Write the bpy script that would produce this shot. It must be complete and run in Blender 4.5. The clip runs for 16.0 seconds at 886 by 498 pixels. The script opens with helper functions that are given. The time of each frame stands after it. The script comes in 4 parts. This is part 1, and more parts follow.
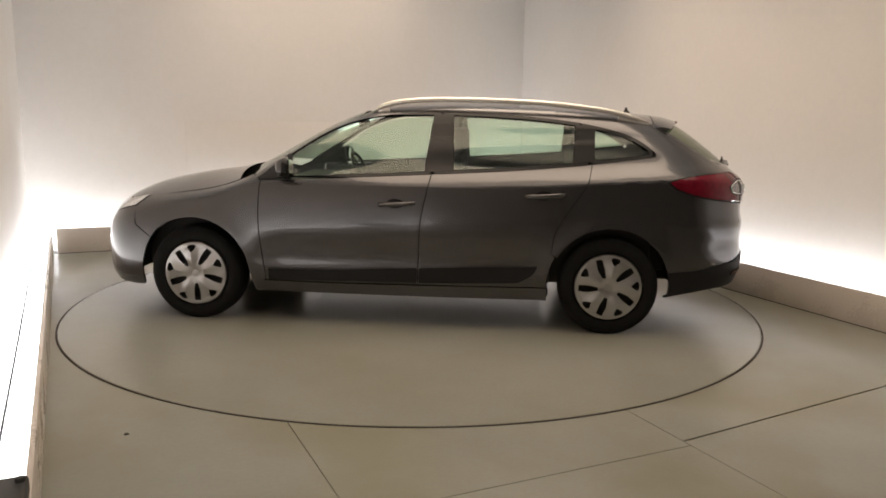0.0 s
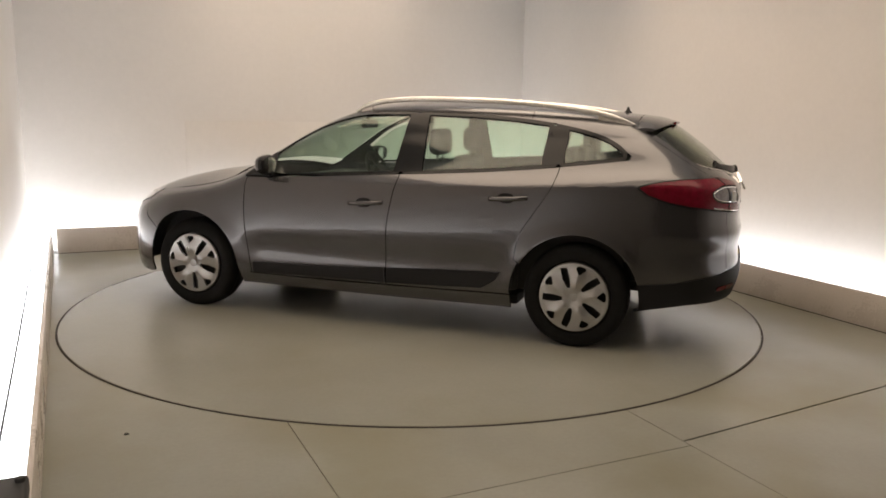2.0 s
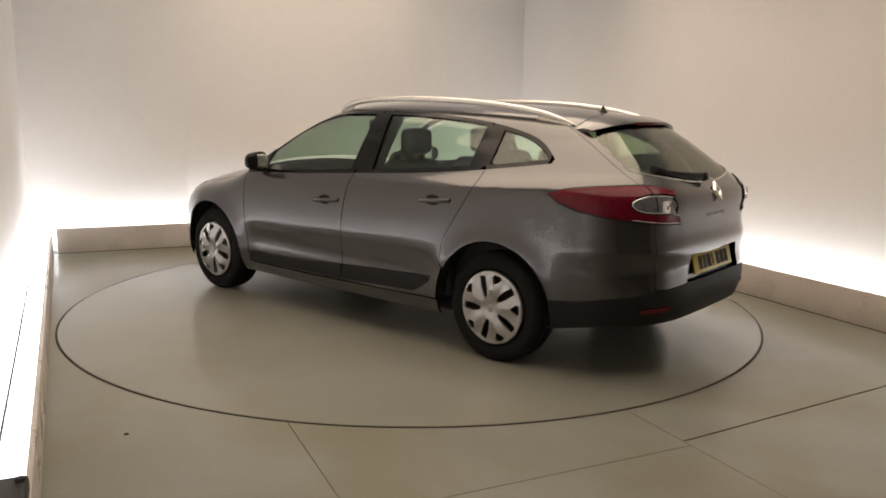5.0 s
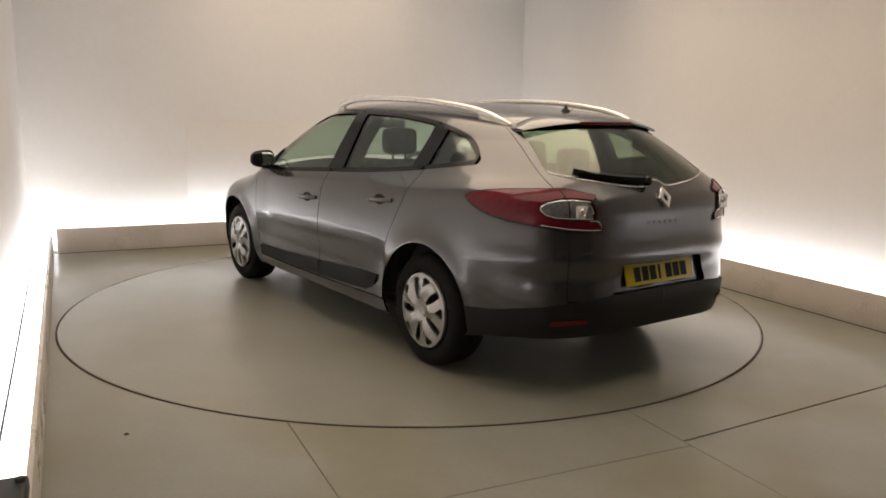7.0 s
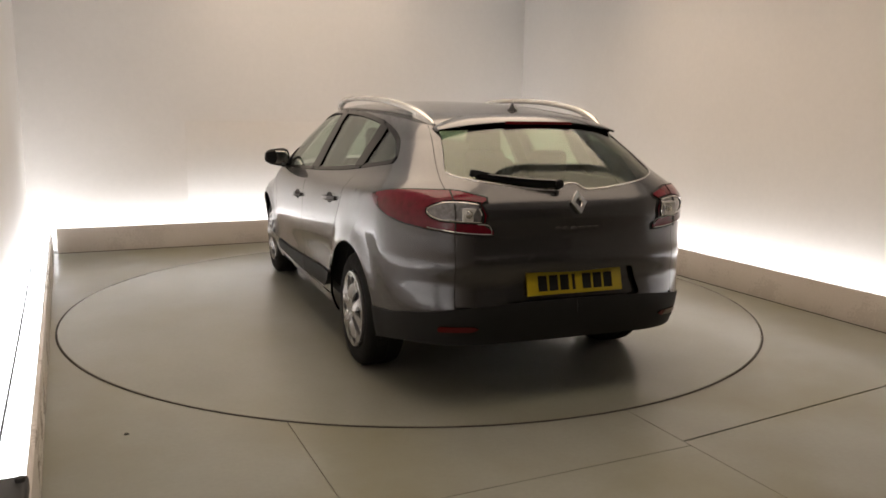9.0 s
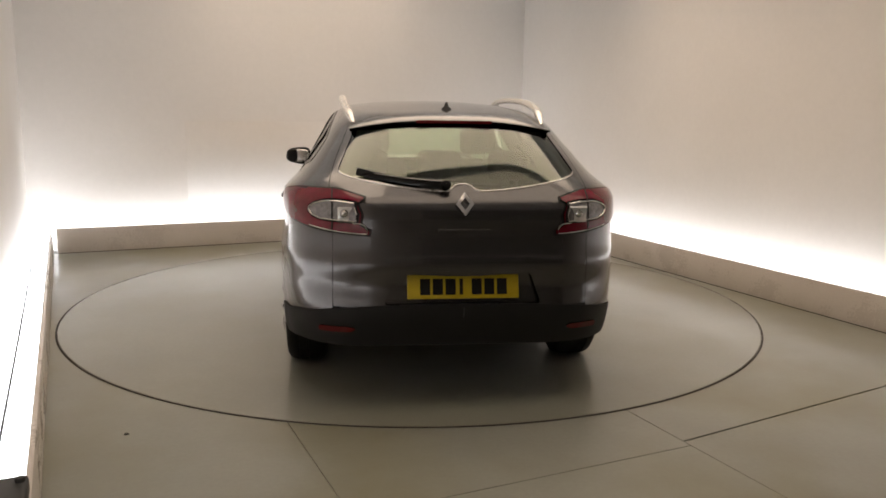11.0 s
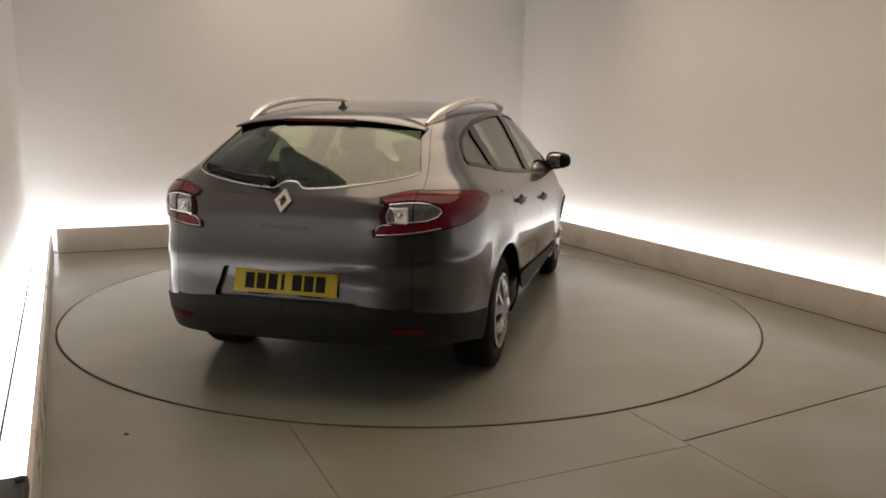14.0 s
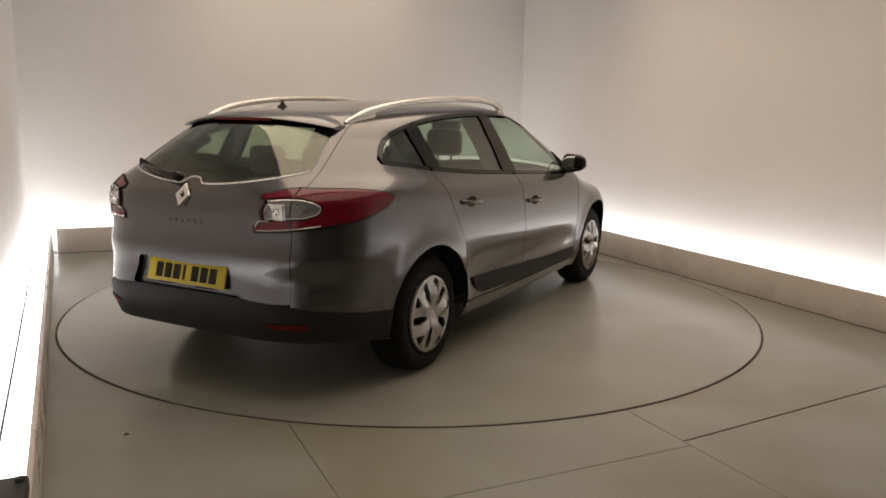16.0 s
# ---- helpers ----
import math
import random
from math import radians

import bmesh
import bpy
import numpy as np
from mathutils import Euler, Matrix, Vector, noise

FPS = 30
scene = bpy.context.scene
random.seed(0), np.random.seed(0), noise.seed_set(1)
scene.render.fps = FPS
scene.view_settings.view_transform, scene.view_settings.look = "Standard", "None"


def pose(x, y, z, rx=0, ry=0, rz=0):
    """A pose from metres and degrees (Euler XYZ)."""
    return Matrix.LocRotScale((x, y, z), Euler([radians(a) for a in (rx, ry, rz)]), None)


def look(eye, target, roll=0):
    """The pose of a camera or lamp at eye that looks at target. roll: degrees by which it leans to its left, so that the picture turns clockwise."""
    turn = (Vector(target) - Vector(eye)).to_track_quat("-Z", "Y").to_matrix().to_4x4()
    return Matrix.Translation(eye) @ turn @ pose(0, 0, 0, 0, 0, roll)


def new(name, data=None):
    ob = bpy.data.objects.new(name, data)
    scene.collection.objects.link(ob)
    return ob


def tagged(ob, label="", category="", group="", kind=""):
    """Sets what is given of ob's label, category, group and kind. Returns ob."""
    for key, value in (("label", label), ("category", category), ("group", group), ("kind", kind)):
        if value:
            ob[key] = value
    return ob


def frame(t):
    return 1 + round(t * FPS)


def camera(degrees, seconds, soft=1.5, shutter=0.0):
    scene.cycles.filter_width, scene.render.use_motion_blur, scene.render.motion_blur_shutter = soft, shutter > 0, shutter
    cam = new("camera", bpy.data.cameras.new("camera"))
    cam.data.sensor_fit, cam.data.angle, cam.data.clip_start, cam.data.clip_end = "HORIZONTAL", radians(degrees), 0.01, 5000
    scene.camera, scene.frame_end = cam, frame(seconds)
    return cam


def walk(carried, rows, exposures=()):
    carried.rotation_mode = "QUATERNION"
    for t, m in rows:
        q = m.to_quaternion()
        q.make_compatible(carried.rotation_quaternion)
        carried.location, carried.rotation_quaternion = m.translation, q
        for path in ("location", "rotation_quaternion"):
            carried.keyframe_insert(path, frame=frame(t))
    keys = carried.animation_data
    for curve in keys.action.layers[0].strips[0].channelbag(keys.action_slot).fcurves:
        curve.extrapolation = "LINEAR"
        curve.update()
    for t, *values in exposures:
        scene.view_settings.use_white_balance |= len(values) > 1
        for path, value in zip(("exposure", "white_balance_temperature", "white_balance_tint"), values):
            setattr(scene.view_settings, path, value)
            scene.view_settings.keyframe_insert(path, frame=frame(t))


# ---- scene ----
TAU = math.tau
ROOM_TURN = 22.8                      # the bay stands turned against the view
EYE = (0.0, -5.7787, 1.3967)
AIM = (0.03916 * 5 + EYE[0], 0.98425 * 5 + EYE[1], -0.17241 * 5 + EYE[2])
cam = camera(58.88, 16.0, soft=1.7)
walk(cam, [(0, look(EYE, AIM, 0.863)), (16, look(EYE, AIM, 0.863))],
     exposures=[(0, 0.0), (6.5, -0.05), (8.5, -0.10), (12.5, -0.21), (14.5, -0.38), (16.0, -0.27)])

# ---- world, lamps, exposure ----
world = bpy.data.worlds.new("world")
scene.world = world
world.use_nodes = True
world.node_tree.nodes["Background"].inputs[0].default_value = (0.9, 0.92, 1.0, 1)
world.node_tree.nodes["Background"].inputs[1].default_value = 0.05
BAY = pose(0, 0, 0, 0, 0, ROOM_TURN)
WARM, COOL = (1.0, 0.785, 0.59), (0.92, 0.95, 1.0)
TROUGH_GLOW = 7.5


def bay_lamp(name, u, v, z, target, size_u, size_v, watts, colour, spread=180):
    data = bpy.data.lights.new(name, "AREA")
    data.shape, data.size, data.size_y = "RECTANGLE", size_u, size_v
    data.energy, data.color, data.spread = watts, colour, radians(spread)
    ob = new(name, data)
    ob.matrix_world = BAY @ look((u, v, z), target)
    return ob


# out of view: warm ceiling panels over the turntable and wall washers along the walls
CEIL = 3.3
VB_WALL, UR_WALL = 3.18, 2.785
LAMPS = [("unseen_ceiling_lamp", 0.0, -0.65, (0.0, -0.65, 0), 3.6, 2.7, 80, WARM, 160),
         # added fill panel that brightens the near floor and the car's shoulder
         ("unseen_ceiling_lamp", 0.0, -2.95, (0.0, -2.95, 0), 4.6, 1.5, 24, WARM, 160),
         ("unseen_washer_lamp", 0.05, VB_WALL - 0.4, (0.05, VB_WALL - 0.1, 1.4), 2.3, 0.10, 4.5, WARM, 75),
         # added broad fill that lifts the whole back wall and its corners
         ("unseen_washer_lamp", -0.1, VB_WALL - 0.7, (-0.1, VB_WALL - 0.3, 1.4), 4.4, 0.10, 8, WARM, 140),
         ("unseen_washer_lamp", UR_WALL - 0.6, 0.45, (UR_WALL - 0.2, 0.45, 1.4), 0.10, 3.4, 9.5, WARM, 115)]
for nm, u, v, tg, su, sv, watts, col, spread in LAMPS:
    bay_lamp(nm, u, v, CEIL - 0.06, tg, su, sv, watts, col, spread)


# ---- materials ----
def material(name, colour, rough=0.5, metal=0.0, mottle=0.0, scale=4.0, grain=0.0, grain_scale=120.0, bump=0.0,
             coat=0.0, spec=0.5, random_tint=0.0, stain=0.0):
    """Principled surface with a broad mottle, a fine grain and a fine relief."""
    m = bpy.data.materials.new(name)
    m.use_nodes = True
    nt = m.node_tree
    b = nt.nodes["Principled BSDF"]
    b.inputs["Base Color"].default_value = (*colour, 1)
    b.inputs["Roughness"].default_value = rough
    b.inputs["Metallic"].default_value = metal
    b.inputs["Coat Weight"].default_value = coat
    b.inputs["Coat Roughness"].default_value = 0.04
    b.inputs["Specular IOR Level"].default_value = spec
    co = nt.nodes.new("ShaderNodeTexCoord")

    def noisy(sc, detail):
        n = nt.nodes.new("ShaderNodeTexNoise")
        n.inputs["Scale"].default_value, n.inputs["Detail"].default_value = sc, detail
        nt.links.new(co.outputs["Object"], n.inputs["Vector"])
        return n.outputs["Fac"]

    def ranged(fac, amount):
        r = nt.nodes.new("ShaderNodeMapRange")
        r.inputs["From Min"].default_value, r.inputs["From Max"].default_value = 0.3, 0.7
        r.inputs["To Min"].default_value, r.inputs["To Max"].default_value = 1 - amount, 1 + amount
        nt.links.new(fac, r.inputs["Value"])
        return r.outputs[0]

    value = None
    for amount, sc, detail in ((mottle, scale, 4), (grain, grain_scale, 2)):
        if amount:
            out = ranged(noisy(sc, detail), amount)
            if value is None:
                value = out
            else:
                mul = nt.nodes.new("ShaderNodeMath")
                mul.operation = "MULTIPLY"
                nt.links.new(value, mul.inputs[0])
                nt.links.new(out, mul.inputs[1])
                value = mul.outputs[0]
    if random_tint:
        info = nt.nodes.new("ShaderNodeObjectInfo")
        r = nt.nodes.new("ShaderNodeMapRange")
        r.inputs["To Min"].default_value, r.inputs["To Max"].default_value = 1 - random_tint, 1 + random_tint
        nt.links.new(info.outputs["Random"], r.inputs["Value"])
        mul = nt.nodes.new("ShaderNodeMath")
        mul.operation = "MULTIPLY"
        nt.links.new(r.outputs[0], mul.inputs[1])
        if value is None:
            mul.inputs[0].default_value = 1
        else:
            nt.links.new(value, mul.inputs[0])
        value = mul.outputs[0]
    if value is not None:
        mix = nt.nodes.new("ShaderNodeVectorMath")
        mix.operation = "SCALE"
        mix.inputs[0].default_value = colour
        nt.links.new(value, mix.inputs["Scale"])
        nt.links.new(mix.outputs[0], b.inputs["Base Color"])
        rr = nt.nodes.new("ShaderNodeMath")
        rr.operation = "MULTIPLY"
        rr.inputs[1].default_value = rough
        nt.links.new(value, rr.inputs[0])
        if not stain:
            nt.links.new(rr.outputs[0], b.inputs["Roughness"])
    if stain:
        big = ranged(noisy(0.95, 4), 1.0)
        cut = nt.nodes.new("ShaderNodeMapRange")
        cut.inputs["From Min"].default_value, cut.inputs["From Max"].default_value = 0.6, 1.8
        cut.inputs["To Max"].default_value = stain
        nt.links.new(big, cut.inputs["Value"])
        blend = nt.nodes.new("ShaderNodeMix")
        blend.data_type = "RGBA"
        nt.links.new(cut.outputs[0], blend.inputs["Factor"])
        src = b.inputs["Base Color"].links[0].from_socket
        nt.links.new(src, blend.inputs["A"])
        blend.inputs["B"].default_value = (colour[0] * 0.80, colour[1] * 0.735, colour[2] * 0.55, 1)
        nt.links.new(blend.outputs["Result"], b.inputs["Base Color"])
    if bump:
        bp = nt.nodes.new("ShaderNodeBump")
        bp.inputs["Strength"].default_value, bp.inputs["Distance"].default_value = bump, 0.002
        nt.links.new(noisy(grain_scale, 3), bp.inputs["Height"])
        nt.links.new(bp.outputs[0], b.inputs["Normal"])
    return m


def glow(name, colour, strength):
    m = material(name, (0.85, 0.85, 0.85), 0.4)
    b = m.node_tree.nodes["Principled BSDF"]
    b.inputs["Emission Color"].default_value = (*colour, 1)
    b.inputs["Emission Strength"].default_value = strength
    return m


def glazing(name, tint, gloss=0.045):
    """Tinted pane: mostly clear, with a mirror-like sheen that grows at grazing angles."""
    m = bpy.data.materials.new(name)
    m.use_nodes = True
    nt = m.node_tree
    nt.nodes.remove(nt.nodes["Principled BSDF"])
    clear = nt.nodes.new("ShaderNodeBsdfTransparent")
    clear.inputs[0].default_value = (*tint, 1)
    shine = nt.nodes.new("ShaderNodeBsdfGlossy")
    shine.inputs["Roughness"].default_value = 0.05
    edge = nt.nodes.new("ShaderNodeLayerWeight")
    edge.inputs["Blend"].default_value = 0.5
    power = nt.nodes.new("ShaderNodeMath")
    power.operation = "POWER"
    power.inputs[1].default_value = 4.0
    nt.links.new(edge.outputs["Facing"], power.inputs[0])
    fres = nt.nodes.new("ShaderNodeMapRange")
    fres.inputs["To Min"].default_value, fres.inputs["To Max"].default_value = gloss, 0.9
    nt.links.new(power.outputs[0], fres.inputs["Value"])
    mix = nt.nodes.new("ShaderNodeMixShader")
    nt.links.new(fres.outputs[0], mix.inputs[0])
    nt.links.new(clear.outputs[0], mix.inputs[1])
    nt.links.new(shine.outputs[0], mix.inputs[2])
    nt.links.new(mix.outputs[0], nt.nodes["Material Output"].inputs[0])
    return m


M_WALL = material("wall_paint", (0.74, 0.71, 0.68), 0.6, mottle=0.025, scale=0.9, grain=0.012, grain_scale=25, bump=0.08)
# dark tone for the unseen board that replaces the open dark space
M_DARKSPACE = material("dark_space_stand_in", (0.13, 0.128, 0.126), 0.7, mottle=0.1, scale=1.0, grain=0.05, grain_scale=40)
M_CEIL = material("ceiling_paint", (0.72, 0.70, 0.67), 0.7, mottle=0.02, scale=1.5, grain=0.01, grain_scale=60)
M_FLOOR = material("floor_paint", (0.262, 0.266, 0.232), 0.30, mottle=0.09, scale=1.7, grain=0.03, grain_scale=45, bump=0.05, random_tint=0.015, stain=0.95)
M_DISC = material("disc_paint", (0.262, 0.264, 0.232), 0.22, mottle=0.05, scale=1.3, grain=0.02, grain_scale=45, bump=0.05, stain=0.35)
M_JOINT = material("joint_dark", (0.03, 0.025, 0.02), 0.8)
M_UPSTAND = material("upstand_paint", (0.55, 0.50, 0.45), 0.28, mottle=0.05, scale=2.5, grain=0.02, grain_scale=60, bump=0.05)
M_TROUGH = glow("trough_diffuser", COOL, TROUGH_GLOW)
M_PAINT = material("grey_metallic_paint", (0.094, 0.093, 0.097), 0.26, metal=0.78, grain=0.06, grain_scale=900, coat=0.75, spec=0.3)
M_TRIM = material("black_trim", (0.013, 0.013, 0.0135), 0.58, grain=0.1, grain_scale=300, bump=0.1, spec=0.22)
M_GLOSSBLACK = material("gloss_black", (0.007, 0.007, 0.0075), 0.18, spec=0.25)
M_INNER = material("interior_dark", (0.035, 0.034, 0.033), 0.8, mottle=0.1, scale=20)
M_HEADLINER = material("headliner_grey", (0.42, 0.40, 0.37), 0.9, grain=0.05, grain_scale=200)
M_SEAT = material("seat_fabric", (0.045, 0.043, 0.042), 0.9, mottle=0.12, scale=30, grain=0.1, grain_scale=300, bump=0.2)
M_TYRE = material("tyre_rubber", (0.008, 0.008, 0.008), 0.8, spec=0.2, mottle=0.1, scale=25, bump=0.2, grain_scale=80)
M_CAP = material("silver_wheel_cover", (0.42, 0.42, 0.425), 0.24, metal=0.7, grain=0.04, grain_scale=400)
M_RAIL = material("satin_silver", (0.80, 0.78, 0.74), 0.27, metal=0.65, grain=0.03, grain_scale=300)
M_CHROME = material("chrome", (0.80, 0.80, 0.80), 0.10, metal=1.0)
M_LAMP_RED = material("lamp_red", (0.135, 0.005, 0.016), 0.10, mottle=0.2, scale=30, coat=0.25, spec=0.35)
M_LAMP_DARKRED = material("lamp_dark_red", (0.10, 0.004, 0.006), 0.2, spec=0.3)
M_LAMP_CLEAR = material("lamp_clear", (0.24, 0.24, 0.26), 0.12, metal=0.4, mottle=0.35, scale=45, coat=1.0)
M_HEADLAMP = material("headlamp_lens", (0.75, 0.75, 0.75), 0.08, metal=0.2, mottle=0.3, scale=25, coat=1.0)
M_YELLOW = material("plate_yellow", (0.45, 0.345, 0.012), 0.35, grain=0.03, grain_scale=200)
M_INK = material("plate_ink", (0.008, 0.008, 0.008), 0.6, spec=0.2)
M_GLASS = glazing("window_glass", (0.83, 0.91, 0.85))
M_GLASS_DARK = glazing("rear_window_glass", (0.66, 0.72, 0.60), 0.065)
M_CABLE = material("black_cable", (0.015, 0.015, 0.015), 0.5)


# ---- small mesh helpers ----
def finish(bm, name, mats, parent=None, smooth=None, label=""):
    """Link a bmesh as one mesh object; smooth: angle in degrees below which edges shade round."""
    me = bpy.data.meshes.new(name)
    bmesh.ops.recalc_face_normals(bm, faces=bm.faces)
    bm.to_mesh(me)
    bm.free()
    for mt in (mats if isinstance(mats, (list, tuple)) else [mats]):
        me.materials.append(mt)
    if smooth:
        me.shade_smooth()
        me.set_sharp_from_angle(angle=radians(smooth))
    ob = new(name, me)
    if parent is not None:
        ob.parent = parent
    if label:
        tagged(ob, label)
    return ob


def part(name, bm, mt, parent, label="", smooth=40):
    return finish(bm, name, mt, parent, smooth, label)


def box(bm, lo, hi, bevel=0.0, seg=2, m=None):
    lo, hi = Vector(lo), Vector(hi)
    made = bmesh.ops.create_cube(bm, size=1)["verts"]
    for v in made:
        v.co = Vector([lo[i] + (v.co[i] + 0.5) * (hi[i] - lo[i]) for i in range(3)])
    if bevel:
        edges = list({e for v in made for e in v.link_edges})
        out = bmesh.ops.bevel(bm, geom=edges, offset=bevel, segments=seg, profile=0.5, affect="EDGES", clamp_overlap=True)
        made = list({v for f in out["faces"] for v in f.verts} | {v for v in made if v.is_valid})
    if m is not None:
        bmesh.ops.transform(bm, matrix=m, verts=made)
    return made


def lathe(bm, profile, axis_m, n=48, mat=0, closed=False):
    """Turn a profile of (radius, height) round the z axis of axis_m."""
    rings = []
    for r, h in profile:
        rings.append([bm.verts.new(axis_m @ Vector((r * math.cos(TAU * i / n), r * math.sin(TAU * i / n), h))) for i in range(n)])
    pairs = list(zip(rings, rings[1:])) + ([(rings[-1], rings[0])] if closed else [])
    for a, b in pairs:
        for i in range(n):
            f = bm.faces.new((a[i], a[(i + 1) % n], b[(i + 1) % n], b[i]))
            f.material_index = mat
    return rings


def sweep(bm, path, section, up=Vector((0, 0, 1)), cap=True, scales=None):
    """Carry a closed 2D section along a path of points."""
    rings = []
    for i, p in enumerate(path):
        d = (path[min(i + 1, len(path) - 1)] - path[max(i - 1, 0)]).normalized()
        side = d.cross(up).normalized()
        top_v = side.cross(d)
        sc = scales[i] if scales else (1, 1)
        rings.append([bm.verts.new(p + side * a * sc[0] + top_v * b * sc[1]) for a, b in section])
    n = len(section)
    for a, b in zip(rings, rings[1:]):
        for i in range(n):
            bm.faces.new((a[i], a[(i + 1) % n], b[(i + 1) % n], b[i]))
    if cap:
        bm.faces.new(rings[0])
        bm.faces.new(rings[-1][::-1])


def oval(w, h, n=12, power=1.0):
    out = []
    for i in range(n):
        c, s_ = math.cos(TAU * i / n), math.sin(TAU * i / n)
        out.append((w / 2 * math.copysign(abs(c) ** power, c), h / 2 * math.copysign(abs(s_) ** power, s_)))
    return out


# ---- the bay ----
UL, UR, VB = -2.45, 2.535, 2.93       # faces of the low upstands
V_FRONT = -8.2
UP_H = 0.24
SKEW = 0.61                           # the near upstand stands a touch out of square


def in_bay(ob):
    ob.matrix_world = BAY
    return ob


def slab(name, lo, hi, mt, label, bevel=0.0, kind="structure", category="", turn=0.0):
    bm = bmesh.new()
    box(bm, lo, hi, bevel)
    if turn:
        bmesh.ops.transform(bm, matrix=pose(0, 0, 0, 0, 0, turn), verts=bm.verts)
    return in_bay(tagged(finish(bm, name, mt, smooth=30 if bevel else None), label, category, kind=kind))


def build_bay():
    wl, wr, wb = -2.69, UR + 0.25, VB + 0.25
    slab("wall_back", (wl - 0.1, wb, -0.05), (wr + 0.1, wb + 0.12, CEIL), M_WALL, "plain off-white painted wall behind the turntable", category="wall")
    slab("wall_side_a", (wl - 0.12, V_FRONT, -0.05), (wl, wb, CEIL), M_WALL, "plain off-white painted side wall of the bay", category="wall")
    slab("wall_side_b", (wr, V_FRONT, -0.05), (wr + 0.12, wb, CEIL), M_WALL, "plain off-white painted side wall of the bay", category="wall")
    # added board, out of view: closes the bay and keeps reflections dark
    slab("wall_front", (wl - 0.12, V_FRONT - 0.12, -0.05), (wr + 0.12, V_FRONT, CEIL), M_DARKSPACE, "unseen dark board standing in for the open space in front", category="wall")
    slab("ceiling", (wl - 0.12, V_FRONT - 0.12, CEIL), (wr + 0.12, wb + 0.12, CEIL + 0.1), M_CEIL, "plain pale ceiling of the bay", category="ceiling")
    # floor of large sheets with dark open joints over a dark bed
    bed = slab("floor", (wl, V_FRONT, -0.05), (wr, wb, -0.012), M_JOINT, "warm grey painted floor of large butted sheets", category="floor")
    CROSS_END, CROSS_SKEW = -2.862, 0.0903
    us = [UL - 0.035, -1.44, 0.085, UR + 0.005]
    cross = [-2.90, -2.905, CROSS_END]
    cells = [(us[0], us[3], 0.0, VB + 0.005, 0.001)]
    for i in range(3):
        wide = 0.009 if i == 2 else 0.0022
        cells += [(us[i], us[i + 1], cross[i], 0.0, wide), (us[i], us[i + 1], -5.9, cross[i], 0.0015), (us[i], us[i + 1], V_FRONT, -5.9, 0.0015)]
    for u0, u1, v0, v1, g in cells:
        bm = bmesh.new()
        box(bm, (u0 + 0.0014, v0 + g, -0.012), (u1 - 0.0014, v1 - 0.0014, 0), 0.001, 1)
        # the last cross joint runs slightly askew
        for vert in bm.verts:
            if u0 > 0 and abs(vert.co.y - CROSS_END) < 0.02:
                vert.co.y += (vert.co.x - u0) * CROSS_SKEW
        finish(bm, "floor_sheet", M_FLOOR, bed)
    # low upstands with a rounded top edge
    th = 0.022
    slab("upstand_back", (UL, VB, 0), (UR, VB + th, UP_H), M_UPSTAND, "low beige painted upstand board along the wall", 0.004, category="upstand")
    slab("upstand_side_a", (UL - th, V_FRONT + 0.1, 0), (UL, VB + th - 0.03, UP_H), M_UPSTAND, "low beige painted upstand board along the wall", 0.004, category="upstand", turn=SKEW)
    slab("upstand_side_b", (UR, V_FRONT, 0), (UR + th, VB + th, UP_H), M_UPSTAND, "low beige painted upstand board along the wall", 0.004, category="upstand")
    slab("wall_panel", (-1.20, wb - 0.003, 0.45), (0.45, wb, 1.262), M_WALL, "flush board set on the back wall", 0.0015, category="wall panel")
    # thin dark beads where floor and upstands meet
    slab("trim_bead_back", (UL, VB - 0.005, 0), (UR, VB, 0.005), M_JOINT, "thin dark bead along the foot of the upstand", category="sealant")
    slab("trim_bead_side", (UR - 0.005, V_FRONT, 0), (UR, VB - 0.005, 0.005), M_JOINT, "thin dark bead along the foot of the upstand", category="sealant")
    # light troughs: bright white diffuser strips between upstand and wall
    zt = 0.16
    def strip(lo, hi, turn=0.0):
        return slab("light_strip", lo, hi, M_TROUGH, "bright white light strip behind the low upstand", 0.003, kind="thing", category="light strip", turn=turn)
    a, b = UL - th - 0.004, wl + 0.004
    for v0, v1 in ((-4.2, -3.0), (-2.99, 0.0), (0.01, VB + 0.02)):
        strip((-2.572, v0, zt), (a, v1, zt + 0.02), SKEW)
        strip((b, v0, zt - 0.03), (-2.50, v1, zt - 0.01))
    strip((b, VB + th + 0.003, zt), (wr - 0.004, wb - 0.004, zt + 0.02))
    for v0, v1 in ((-4.2, -3.0), (-2.99, 0.0), (0.01, VB + 0.02)):
        strip((UR + th + 0.02, v0, zt), (wr - 0.02, v1, zt + 0.02))


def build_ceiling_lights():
    # every lamp gets a housing, the added fill lamps too
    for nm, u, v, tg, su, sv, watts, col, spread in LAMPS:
        root = in_bay(tagged(new("ceiling_light"), "pale housing of an out-of-view ceiling lamp", "ceiling light", group="ceiling lights"))
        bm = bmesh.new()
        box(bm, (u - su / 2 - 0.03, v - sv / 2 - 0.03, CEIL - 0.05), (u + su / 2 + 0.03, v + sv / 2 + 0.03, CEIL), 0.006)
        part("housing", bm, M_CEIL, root)


